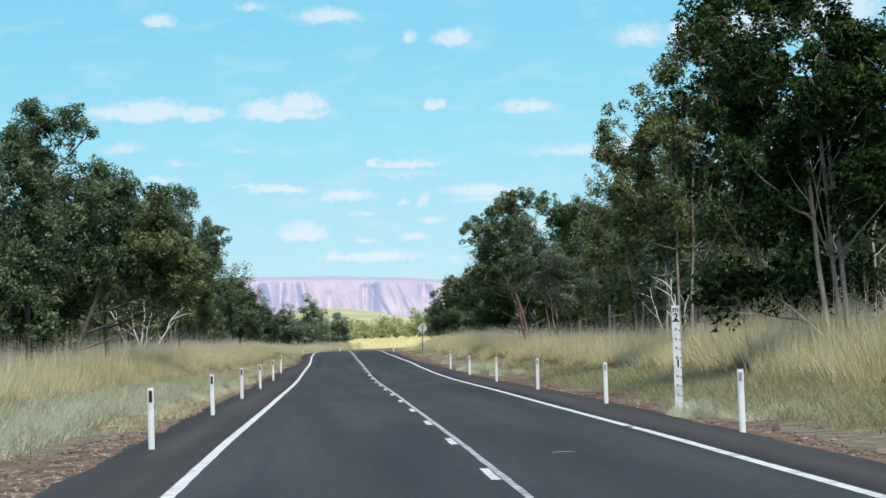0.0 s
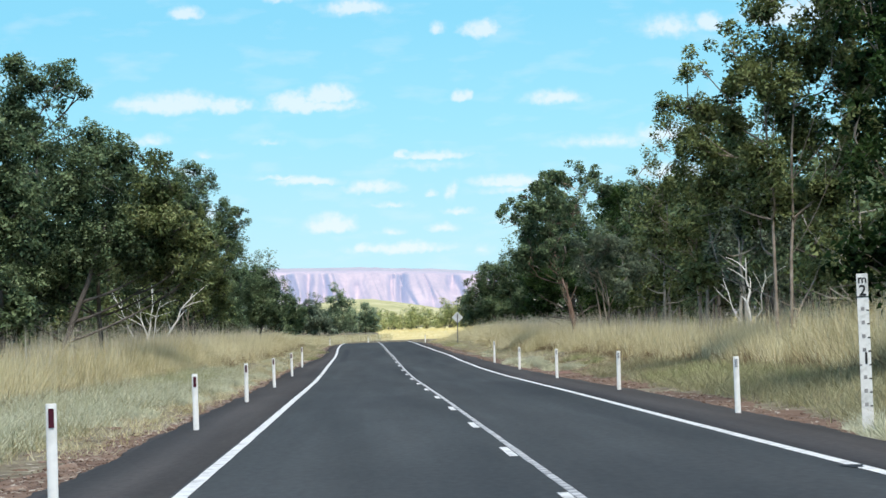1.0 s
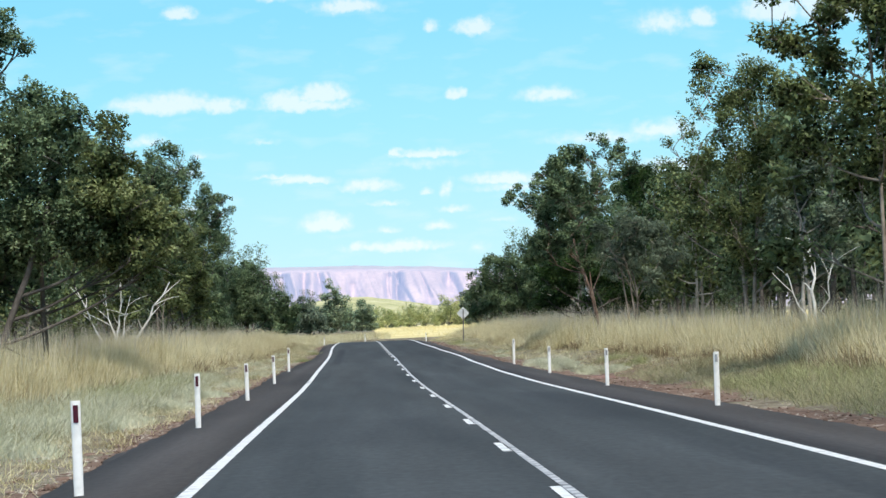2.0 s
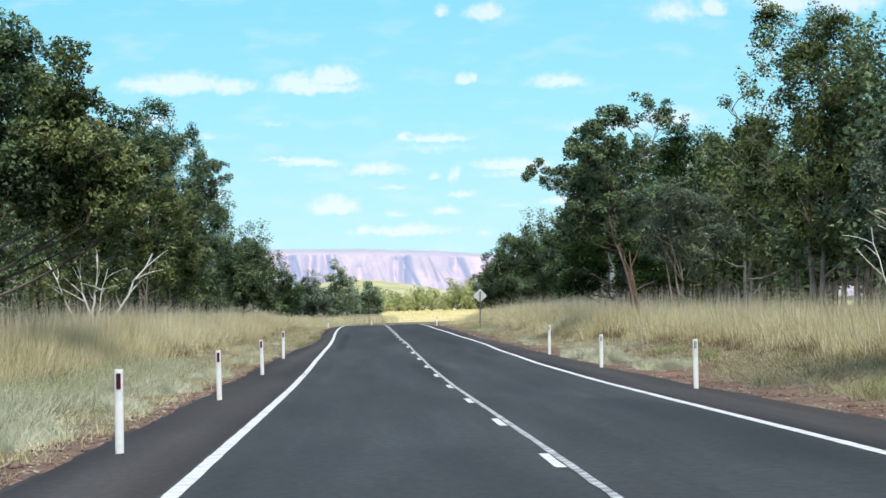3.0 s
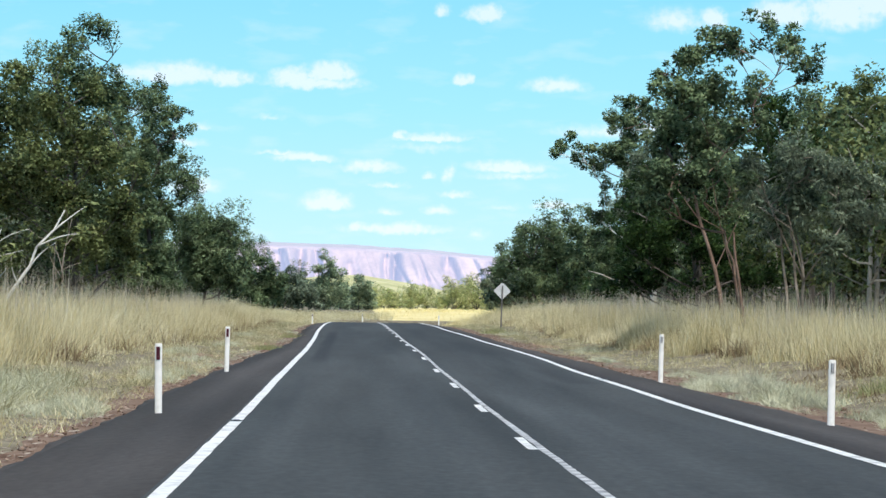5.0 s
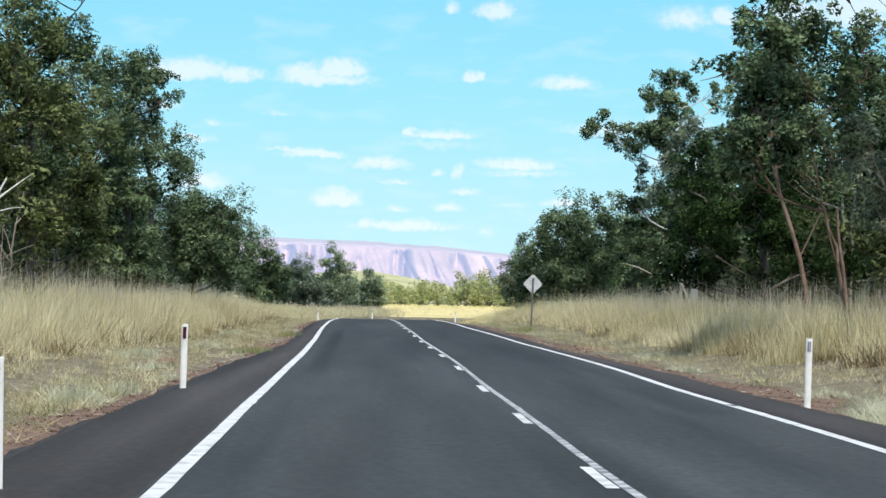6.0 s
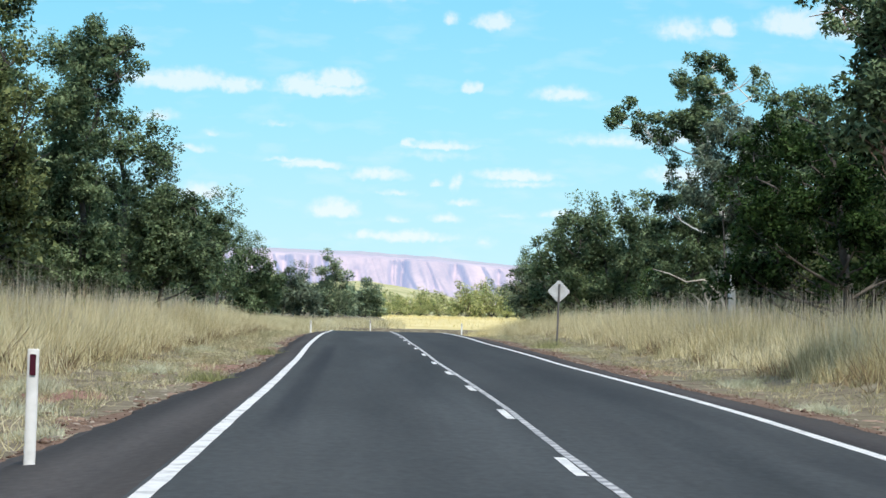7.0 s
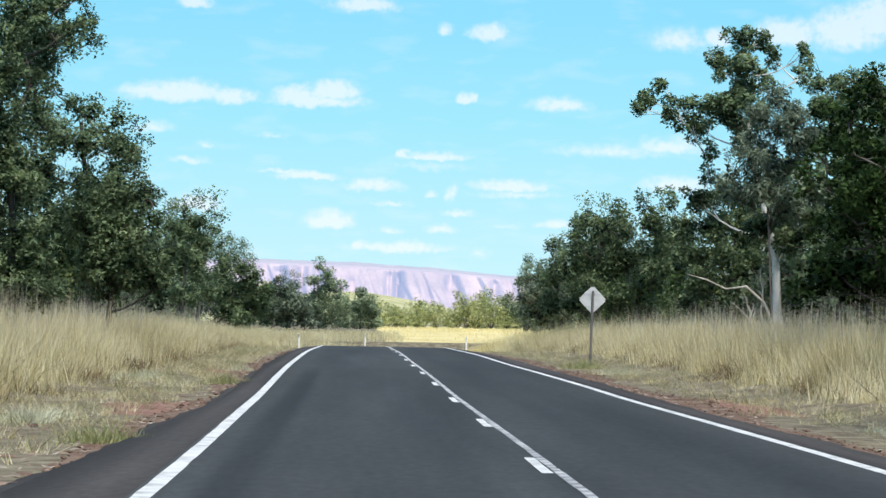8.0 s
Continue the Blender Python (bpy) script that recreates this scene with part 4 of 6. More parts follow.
gum(-16.5, 350, "dark", [(1.1, 11.5, 1.25), (2.1, 11.1, 1.06), (2.6, 10.1, 0.62), (1.9, 8.7, 0.65), (2.3, 7.2, 0.70), (2.3, 10.8, 0.66), (-3.3, 13.1, 1.88), (-3.3, 15.6, 1.56), (-1.8, 17.6, 1.25), (-3.4, 18.1, 1.56), (-0.6, 18.5, 1.06), (-4.6, 17.5, 1.88), (-1.1, 13.7, 0.94), (0.3, 13.2, 1.00), (1.3, 12.9, 0.88), (2.3, 12.9, 0.56), (2.6, 12.0, 0.50), (0.0, 11.5, 1.44), (-1.7, 11.8, 1.44), (1.3, 10.1, 1.06), (2.4, 9.6, 0.69), (2.9, 9.0, 0.44), (-0.4, 9.1, 1.72), (1.4, 7.9, 1.38), (-1.6, 7.2, 1.88), (2.5, 8.3, 0.81), (0.3, 5.7, 1.56), (-3.2, 10.0, 1.88), (2.2, 6.1, 1.25)], "loose", skirt=5)
gum(-15.2, 417, "dark", [(0.1, 10.2, 0.61), (-0.9, 9.4, 0.78), (1.0, 9.5, 0.96), (2.3, 9.1, 0.69), (-0.0, 8.4, 1.30), (1.5, 8.0, 1.22), (2.6, 7.8, 0.61), (-0.4, 6.8, 1.30), (1.3, 6.4, 1.13)], "")
gum(-15.0, 470, "dark", [(1.1, 7.3, 1.17), (2.7, 7.1, 1.06), (3.7, 6.4, 0.85), (0.9, 5.5, 1.80), (3.3, 5.3, 1.49), (4.9, 5.0, 1.17), (1.7, 3.4, 1.59), (4.4, 3.4, 1.38), (2.5, 2.3, 1.38)], "")
gum(-12.5, 520, "grey", [(2.2, 6.9, 0.62), (1.5, 5.9, 0.99), (3.4, 5.7, 1.24), (2.2, 4.1, 1.49), (4.4, 4.2, 1.37), (3.2, 2.8, 1.12), (5.3, 3.3, 1.12), (1.0, 3.2, 1.24), (6.0, 2.3, 0.87)], "")
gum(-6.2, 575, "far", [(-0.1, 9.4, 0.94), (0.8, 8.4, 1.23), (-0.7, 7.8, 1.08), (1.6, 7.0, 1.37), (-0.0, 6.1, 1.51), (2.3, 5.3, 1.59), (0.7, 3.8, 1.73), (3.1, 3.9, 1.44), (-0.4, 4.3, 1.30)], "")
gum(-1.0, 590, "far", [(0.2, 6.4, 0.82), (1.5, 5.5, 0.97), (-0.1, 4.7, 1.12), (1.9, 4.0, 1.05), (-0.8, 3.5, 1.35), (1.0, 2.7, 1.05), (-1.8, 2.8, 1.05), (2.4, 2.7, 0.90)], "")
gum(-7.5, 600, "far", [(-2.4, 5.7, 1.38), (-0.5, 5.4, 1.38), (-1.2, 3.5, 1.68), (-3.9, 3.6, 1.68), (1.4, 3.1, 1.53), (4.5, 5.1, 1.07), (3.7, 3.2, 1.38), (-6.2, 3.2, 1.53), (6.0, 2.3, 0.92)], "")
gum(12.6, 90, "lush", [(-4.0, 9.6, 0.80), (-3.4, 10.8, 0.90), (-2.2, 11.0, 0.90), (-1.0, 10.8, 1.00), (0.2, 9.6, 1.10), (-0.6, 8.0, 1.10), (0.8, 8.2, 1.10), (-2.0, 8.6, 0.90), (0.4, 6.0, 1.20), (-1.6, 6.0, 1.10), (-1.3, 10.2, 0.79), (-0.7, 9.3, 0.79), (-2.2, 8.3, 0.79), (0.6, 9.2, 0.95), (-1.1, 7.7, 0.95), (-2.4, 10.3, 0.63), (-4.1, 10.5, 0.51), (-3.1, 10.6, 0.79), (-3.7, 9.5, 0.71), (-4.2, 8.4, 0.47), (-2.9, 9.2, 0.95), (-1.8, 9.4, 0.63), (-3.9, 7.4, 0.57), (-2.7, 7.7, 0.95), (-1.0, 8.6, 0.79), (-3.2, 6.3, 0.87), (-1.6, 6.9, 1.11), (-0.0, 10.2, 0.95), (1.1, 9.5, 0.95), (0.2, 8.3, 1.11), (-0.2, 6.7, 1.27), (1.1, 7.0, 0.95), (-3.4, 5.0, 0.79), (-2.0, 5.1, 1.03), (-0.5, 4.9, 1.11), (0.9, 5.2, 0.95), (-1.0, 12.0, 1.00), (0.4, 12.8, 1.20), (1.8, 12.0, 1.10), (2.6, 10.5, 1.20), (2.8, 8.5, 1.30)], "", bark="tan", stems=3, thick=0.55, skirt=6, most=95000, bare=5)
gum(12.8, 130, "olive", [(-2.8, 10.5, 0.54), (-3.5, 10.0, 0.27), (-3.4, 9.1, 0.54), (-1.9, 11.0, 0.77), (-0.8, 12.0, 0.81), (-1.6, 9.8, 0.96), (-2.6, 8.7, 0.81), (-0.0, 10.9, 1.15), (-0.5, 9.4, 1.15), (1.1, 10.5, 1.15), (-1.7, 8.3, 0.96), (-2.9, 7.3, 0.87), (-1.1, 6.9, 1.15), (0.7, 8.2, 1.35), (-2.3, 6.0, 0.96), (-0.2, 5.7, 1.15), (1.4, 6.0, 1.15), (1.0, 14.0, 1.10), (2.4, 13.2, 1.20), (0.0, 13.2, 1.00), (2.2, 11.6, 1.20), (3.3, 12.3, 1.10), (2.4, 9.9, 1.20), (3.4, 10.5, 1.20), (1.5, 12.3, 1.10), (2.5, 8.0, 1.20)], "", bark="tan", stems=2, thick=0.42, skirt=2, most=74000, bare=3)
gum(18.0, 203, "olive", [(-3.1, 11.4, 0.54), (-3.6, 8.6, 0.60), (-3.0, 9.0, 0.80), (-2.6, 12.0, 0.62), (-3.0, 10.8, 0.40), (-2.7, 10.1, 0.66), (-3.9, 10.4, 0.25), (-2.1, 12.2, 0.63), (-1.6, 13.1, 0.77), (-2.5, 11.1, 0.45), (-1.1, 11.3, 1.13), (0.0, 12.4, 1.36), (-2.1, 9.2, 1.02), (-0.5, 9.4, 1.58), (0.7, 10.3, 1.36), (-2.8, 8.1, 1.02), (-1.2, 7.2, 1.47), (0.6, 7.4, 1.36), (-2.6, 6.5, 1.02), (-0.8, 5.1, 1.24), (-1.5, 14.2, 1.20), (0.4, 13.6, 1.30), (1.0, 13.5, 1.30), (1.2, 11.0, 1.50), (1.2, 9.0, 1.50), (1.0, 7.0, 1.50), (2.2, 12.0, 1.50), (2.4, 9.5, 1.60), (2.2, 7.0, 1.60), (-0.2, 12.5, 1.20), (2.2, 4.5, 1.50), (0.4, 4.5, 1.50)], "", bark="tan", stems=2, thick=0.7, skirt=0, bare=3)
gum(11.9, 220, "dark", [(-0.7, 6.0, 0.74), (-0.8, 5.0, 0.65), (0.1, 9.3, 0.74), (0.0, 8.0, 0.74), (-3.2, 9.9, 0.61), (-3.6, 9.2, 0.52), (-2.4, 10.4, 0.85), (-1.5, 10.8, 0.85), (-0.8, 10.5, 0.76), (-4.0, 8.4, 0.56), (-2.7, 9.0, 0.95), (-1.5, 9.3, 1.04), (-0.6, 8.9, 0.74), (-3.2, 7.5, 0.95), (-1.8, 7.6, 1.08), (-0.6, 7.8, 0.78), (-3.6, 6.0, 0.95), (-2.3, 6.2, 0.87), (0.2, 11.2, 0.75), (1.1, 11.3, 0.80), (1.6, 10.4, 0.78), (0.8, 10.4, 0.62), (1.9, 9.8, 0.50)], "", bark="red", stems=2, thick=0.56, skirt=0, bare=1, reach=0.36)
gum(14.0, 222, "grey", [(-1.9, 6.5, 0.88), (-0.8, 7.0, 0.88), (0.3, 6.8, 0.97), (1.4, 6.6, 0.97), (2.3, 6.0, 0.79), (-1.5, 5.4, 0.92), (-0.2, 5.4, 1.10), (1.4, 5.1, 1.06), (2.5, 4.9, 0.70), (-1.3, 4.4, 0.66), (0.7, 4.0, 0.88)], "willow", bark="tan", stems=3, thick=0.7, bare=2)
gum(12.8, 236, "dark", [(-2.3, 9.9, 0.57), (-2.6, 9.2, 0.37), (-1.5, 10.2, 0.73), (-1.7, 9.1, 0.53), (-0.6, 9.9, 0.90), (-0.8, 8.7, 0.73), (0.1, 9.1, 0.73), (0.2, 7.4, 0.67), (-0.6, 7.5, 0.50)], "", bark="red", thick=0.6, skirt=0, bare=3, spine=((0.0, 0.0), (-0.1, 1.6), (-0.5, 3.3), (-0.95, 4.6), (-1.3, 6.2), (-1.3, 7.6)))
gum(17.3, 178, "grey", [(-0.4, 6.5, 1.12), (0.8, 5.5, 0.95), (-1.3, 5.7, 0.95), (0.4, 7.6, 1.12), (2.1, 6.2, 1.01)], "", bark="pale", stems=2)
gum(21.0, 268, "olive", [(1.9, 12.6, 1.03), (2.8, 12.0, 1.21), (2.5, 13.2, 0.85), (3.4, 10.8, 1.21), (1.6, 11.4, 1.03), (-0.1, 12.1, 1.03), (1.0, 11.5, 1.03), (-1.2, 11.3, 0.85), (1.6, 10.4, 1.21), (-0.2, 10.1, 1.21), (-1.8, 9.8, 0.91), (0.7, 9.2, 1.21)], "")
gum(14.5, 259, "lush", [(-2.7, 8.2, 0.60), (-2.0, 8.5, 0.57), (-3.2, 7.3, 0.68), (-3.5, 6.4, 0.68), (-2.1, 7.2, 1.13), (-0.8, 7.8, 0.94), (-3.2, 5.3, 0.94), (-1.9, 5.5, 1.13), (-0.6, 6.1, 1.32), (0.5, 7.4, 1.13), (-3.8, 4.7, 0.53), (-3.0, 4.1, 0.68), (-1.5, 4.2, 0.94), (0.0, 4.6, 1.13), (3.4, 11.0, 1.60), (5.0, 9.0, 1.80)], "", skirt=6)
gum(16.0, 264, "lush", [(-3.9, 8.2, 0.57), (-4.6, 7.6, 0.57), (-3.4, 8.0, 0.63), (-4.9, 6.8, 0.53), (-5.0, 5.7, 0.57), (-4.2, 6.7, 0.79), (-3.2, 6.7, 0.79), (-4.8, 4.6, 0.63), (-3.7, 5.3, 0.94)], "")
gum(23.0, 354, "dark", [(0.6, 16.9, 0.70), (1.5, 16.2, 0.83), (2.5, 16.0, 0.83), (2.0, 14.9, 1.09), (3.6, 16.0, 0.96), (1.1, 14.7, 0.90), (3.0, 14.1, 1.28), (4.6, 15.4, 1.28), (1.4, 13.1, 1.15), (3.7, 12.5, 1.41)], "")
gum(19.8, 336, "airy", [(-3.4, 13.2, 0.86), (-2.4, 13.5, 0.86), (-2.4, 12.5, 0.98), (-3.9, 13.5, 0.69), (-1.6, 13.3, 0.86), (-1.4, 14.4, 0.81), (-5.9, 14.3, 0.75), (-6.8, 13.9, 0.58), (-7.1, 13.0, 0.63), (-6.0, 13.0, 0.69), (-4.9, 13.3, 0.69), (-5.0, 12.3, 0.69), (-4.0, 12.2, 0.81), (-3.7, 11.1, 0.58), (-3.2, 15.8, 0.81), (-2.2, 16.6, 0.81), (-1.3, 16.8, 0.69), (-2.7, 14.8, 0.75), (-1.6, 15.4, 0.86), (-0.3, 16.2, 0.75), (0.7, 15.9, 0.69), (-0.7, 14.9, 0.52), (1.2, 15.2, 0.52), (-3.0, 12.7, 0.98), (-1.8, 12.0, 0.98), (-3.2, 9.8, 0.63), (-4.1, 8.6, 0.81), (-1.0, 7.0, 0.95), (0.5, 6.6, 1.00), (0.0, 7.8, 1.00), (1.2, 7.4, 0.90)], "airy", bark="white", thick=1.05, most=46000, density=1.5, spine=((0.0, 0.0), (-0.05, 2.0), (-0.12, 4.2), (-0.3, 5.6), (-0.9, 7.6), (-1.4, 9.5), (-1.6, 11.5)))
gum(18.9, 331, "grey", [(-0.0, 13.5, 0.84), (-0.9, 12.2, 0.95), (0.7, 12.9, 0.84), (-1.5, 10.4, 0.95), (0.4, 12.1, 1.11), (1.5, 11.6, 0.95), (-0.4, 10.7, 1.11), (1.0, 10.1, 1.23), (-0.9, 8.7, 1.11), (0.7, 8.5, 1.28), (-2.1, 8.7, 0.84), (1.9, 8.8, 0.95), (-0.1, 9.6, 0.95)], "willow", bark="grey", thick=0.34)
gum(18.2, 348, "dark", [(-1.2, 9.0, 0.85), (0.0, 9.5, 0.90), (1.3, 9.2, 1.00), (-1.8, 7.6, 0.95), (-0.4, 7.7, 1.20), (1.2, 7.4, 1.30), (-1.6, 6.0, 1.10), (0.2, 5.8, 1.30), (1.8, 5.6, 1.20), (-1.2, 4.3, 1.20), (0.8, 4.0, 1.30), (2.4, 7.8, 0.90)], "", bark="grey", skirt=5)
gum(16.0, 366, "dark", [(-2.3, 9.3, 0.68), (-1.1, 9.6, 0.75), (0.5, 9.9, 0.75), (1.3, 9.4, 0.48), (-3.8, 8.4, 0.96), (-3.1, 8.1, 1.03), (-4.8, 7.4, 0.82), (-6.2, 7.0, 0.55), (-1.7, 8.0, 1.23), (-0.0, 8.2, 1.23), (1.0, 7.5, 1.03), (-4.1, 6.4, 1.50), (-1.7, 6.1, 1.71), (0.4, 5.8, 1.50), (-5.5, 5.3, 1.23), (-3.7, 4.0, 1.37), (-1.0, 4.0, 1.37)], "", skirt=6)
gum(13.5, 405, "grey", [(-2.9, 5.4, 0.58), (-1.8, 5.7, 0.74), (-2.2, 4.4, 0.91), (-0.8, 4.5, 1.16), (-3.0, 4.2, 0.58), (-1.6, 3.2, 0.99), (0.1, 3.0, 1.07)], "")

# pale, half-bare shrub with forked limbs in the grass
def forked_shrub(x, y, tips, words, leaves=True, bark="pale"):
    TREE_SEED[0] += 1
    rng = np.random.default_rng(TREE_SEED[0])
    g = float(ground_z(x, y))
    base = tagged(new("shrub"), words, "shrub")
    base.matrix_basis = pose(x, y, g)
    ends = []
    for dx, dy, z, r in tips:
        pts = curve_points((rng.normal() * 0.1, 0, -0.2), (dx, dy, z), 9, -0.16 * abs(dx), rng, 0.12)
        pts[1:-1] += rng.normal(size=(7, 3)) * 0.07
        items = [tube(pts, np.linspace(r, r * 0.3, 9), 7)]
        for k in range(4):
            a = pts[4 + k]
            b = a + np.array([rng.normal() * 0.6 + 0.3 * np.sign(dx), rng.normal() * 0.5, rng.uniform(0.3, 1.0)])
            items.append(tube(curve_points(a, b, 5, 0.1, rng, 0.1), np.linspace(r * 0.38, 0.012, 5), 5))
            ends.append(b)
        v, f = join_arrays(items)
        part("limb", raw_mesh("limb", v, f, [BARK[bark]], True), parent=base, label="pale bare forked limb")
    if leaves:
        e = np.array(ends)
        part("crown", leaf_mesh([leaf_cloud(e, np.full(len(e), 0.45), np.full(len(e), 60), 0.2, rng, 0.5, soft=0.4)], LEAF["olive"]), parent=base)
    return base


forked_shrub(-15.4, 222, [(-2.2, 0.2, 4.2, 0.07), (-0.7, -0.4, 4.1, 0.075), (0.3, 0.3, 4.3, 0.09), (0.9, -0.2, 3.6, 0.05), (3.1, 0.1, 4.3, 0.1)], "half-bare shrub with pale forked limbs in dry grass", bark="white")
forked_shrub(-14.1, 235, [(0.9, 0.0, 4.4, 0.06), (0.3, 0.2, 3.6, 0.035)], "thin grey leaning sapling under the trees", False, "tan")
for x, y, tips in ((14.7, 97.6, [(0.1, 0.0, 5.6, 0.075), (0.7, 0.1, 4.8, 0.045)]), (14.0, 98.4, [(-0.2, 0.0, 4.6, 0.05)]), (13.5, 97.0, [(0.15, 0.0, 3.9, 0.04), (-0.8, 0.1, 4.4, 0.035)])):
    forked_shrub(x, y, tips, "pale bare sapling trunk standing in tall grass", False, "pale")
forked_shrub(17.3, 176, [(-1.4, -0.1, 3.8, 0.045), (-0.2, 0.1, 4.3, 0.1), (0.7, 0, 3.7, 0.04)], "white-barked bare forked sapling behind the tall grass", False, "white")
forked_shrub(18.7, 333, [(-0.9, 0, 2.6, 0.13), (-0.2, 0.2, 4.0, 0.1)], "pale bent sapling among the trees", leaves=False)
v, f = tube([(0.25, 0, -0.2), (0, 0, 1.0), (-0.5, 0, 2.2), (-1.4, 0.1, 3.0), (-2.4, 0.1, 2.85), (-3.4, 0.0, 3.3), (-4.35, 0.1, 3.55)], [0.09, 0.08, 0.07, 0.06, 0.05, 0.04, 0.02], 7)
leaner = tagged(new("leaning_branch"), "long pale bent branch leaning out over the grass", "branch")
leaner.matrix_basis = pose(19.0, 331.5, float(ground_z(19.0, 331.5)))
part("limb", raw_mesh("limb", v, f, [BARK["pale"]], True), parent=leaner)


# ---- woodland behind the first row ----
def random_lobes(rng, height, width, n, low):
    out = []
    for k in range(n):
        z = rng.uniform(low, height)
        w = width * math.sin(math.pi * min(0.95, 0.25 + 0.7 * (z - low) / (height - low))) ** 0.7
        out.append((rng.uniform(-w, w), z, rng.uniform(0.9, 1.6)))
    return out


rng = random.Random(31)
protos = []
for k, (sp, h, w, low, bark, stems) in enumerate((("dark", 10.5, 3.0, 2.4, "grey", 1), ("olive", 9.0, 2.7, 2.0, "pale", 2), ("dark", 12.0, 3.0, 3.6, "grey", 1), ("lush", 8.0, 3.2, 1.6, "grey", 2), ("grey", 7.0, 2.8, 1.5, "grey", 3))):
    x, y = (20.5, 110 + 9 * k) if k % 2 else (-20.5, 150 + 9 * k)
    lobes = [(a, b + float(ground_z(x, y)), c) for a, b, c in random_lobes(rng, h, w, 15, low)]
    protos.append(gum(x, y, sp, lobes, "", bark=bark, stems=stems, cheap=True, words="%s in the woodland behind the grass" % WORDS[sp].split(" with")[0]))
spots = []
for s in (-1, 1):
    # The right row starts out of view: trees added to shade the near crowns.
    y = 66.0 if s > 0 else 104.0
    while y < 600:
        a = 19.0 + rng.uniform(0, 3.5) + (1.5 if y > 300 else 0)
        spots.append((s * a, y + rng.uniform(-2, 2)))
        spots.append((s * (a + rng.uniform(6, 11)), y + rng.uniform(3, 8)))
        y += rng.uniform(12, 16)
for x, y in spots:
    p = rng.choice(protos)
    k = rng.uniform(0.8, 1.15)
    copy_thing(p, pose(x, y, float(ground_z(x, y)) - 0.05, 0, 0, rng.uniform(0, 360)) @ Matrix.Diagonal((k, k, k * rng.uniform(0.9, 1.1), 1)))
# trees closing the verges towards the bend
for x, y, k in ((-15, 440, 1.0), (-17, 455, 0.8), (-13.5, 490, 0.75), (-16, 505, 0.9), (-11.5, 545, 0.6), (-14, 560, 0.8), (-10, 580, 0.6), (-19, 590, 1.0), (17, 390, 0.75), (19, 420, 0.8), (15.5, 440, 0.65), (20, 460, 0.9), (17, 500, 0.7), (23, 520, 0.8), (19.5, 560, 0.7)):
    copy_thing(rng.choice(protos), pose(x, y, float(ground_z(x, y)) - 0.05, 0, 0, rng.uniform(0, 360)) @ Matrix.Diagonal((k, k, k, 1)))


# low scrub that closes the view between the trunks
def scrub(x, y, h, w, species="dark", leaf=0.0, each=26):
    TREE_SEED[0] += 1
    r = np.random.default_rng(TREE_SEED[0])
    g = float(ground_z(x, y))
    base = tagged(new("bush"), "dark low scrub bush under the trees" if species != "lime" else "sunlit yellow-green bush in the far field", "bush", "undergrowth" if species != "lime" else "far bushes")
    base.matrix_basis = pose(x, y, g)
    big = species in ("lime",) or y > 480
    n = 9
    c = np.stack([r.uniform(-w, w, n), r.uniform(-w, w, n) * 0.6, h * r.uniform(0.25, 0.85, n)], -1)
    rad = r.uniform(0.25, 0.42, n) * h
    items = [tube(curve_points((0, 0, -0.15), q, 5, 0, r, 0.1), np.linspace(0.05 * h / 2.5, 0.01, 5), 3) for q in c]
    v, f = join_arrays(items)
    part("woody_base", raw_mesh("woody_base", v, f, [BARK["grey"]], True), parent=base)
    m = 8
    q = np.repeat(c, m, 0) + r.normal(size=(n * m, 3)) * np.repeat(rad, m)[:, None] * 0.5
    # upturned normals brighten the far-field bushes further
    v, f, nn = leaf_cloud(q, np.repeat(rad, m) * 0.42, np.full(n * m, each), leaf or (0.42 if big else 0.3), r, 0.2, soft=0.8 if species == "lime" else 0.5)
    v[:, 2] = np.maximum(v[:, 2], 0.02)
    part("crown", leaf_mesh([(v, f, nn)], LEAF[species]), parent=base)
    return base


low = [scrub(20.5, 120, 2.6, 1.8), scrub(-20.5, 170, 2.8, 1.8), scrub(21, 150, 2.2, 1.6, "olive"), scrub(-21, 200, 2.4, 1.8, "grey")]
for k in range(44):
    s = rng.choice((-1, 1))
    y = rng.uniform(105 if s > 0 else 150, 470)
    x = s * rng.uniform(21.5 if y < 270 else 18.0 if y < 320 else 21.5, 26)
    if s > 0 and 275 < y < 345:
        x += 6
    k2 = rng.uniform(0.8, 1.5)
    copy_thing(rng.choice(low), pose(x, y, float(ground_z(x, y)), 0, 0, rng.uniform(0, 360)) @ Matrix.Diagonal((k2, k2, k2, 1)))
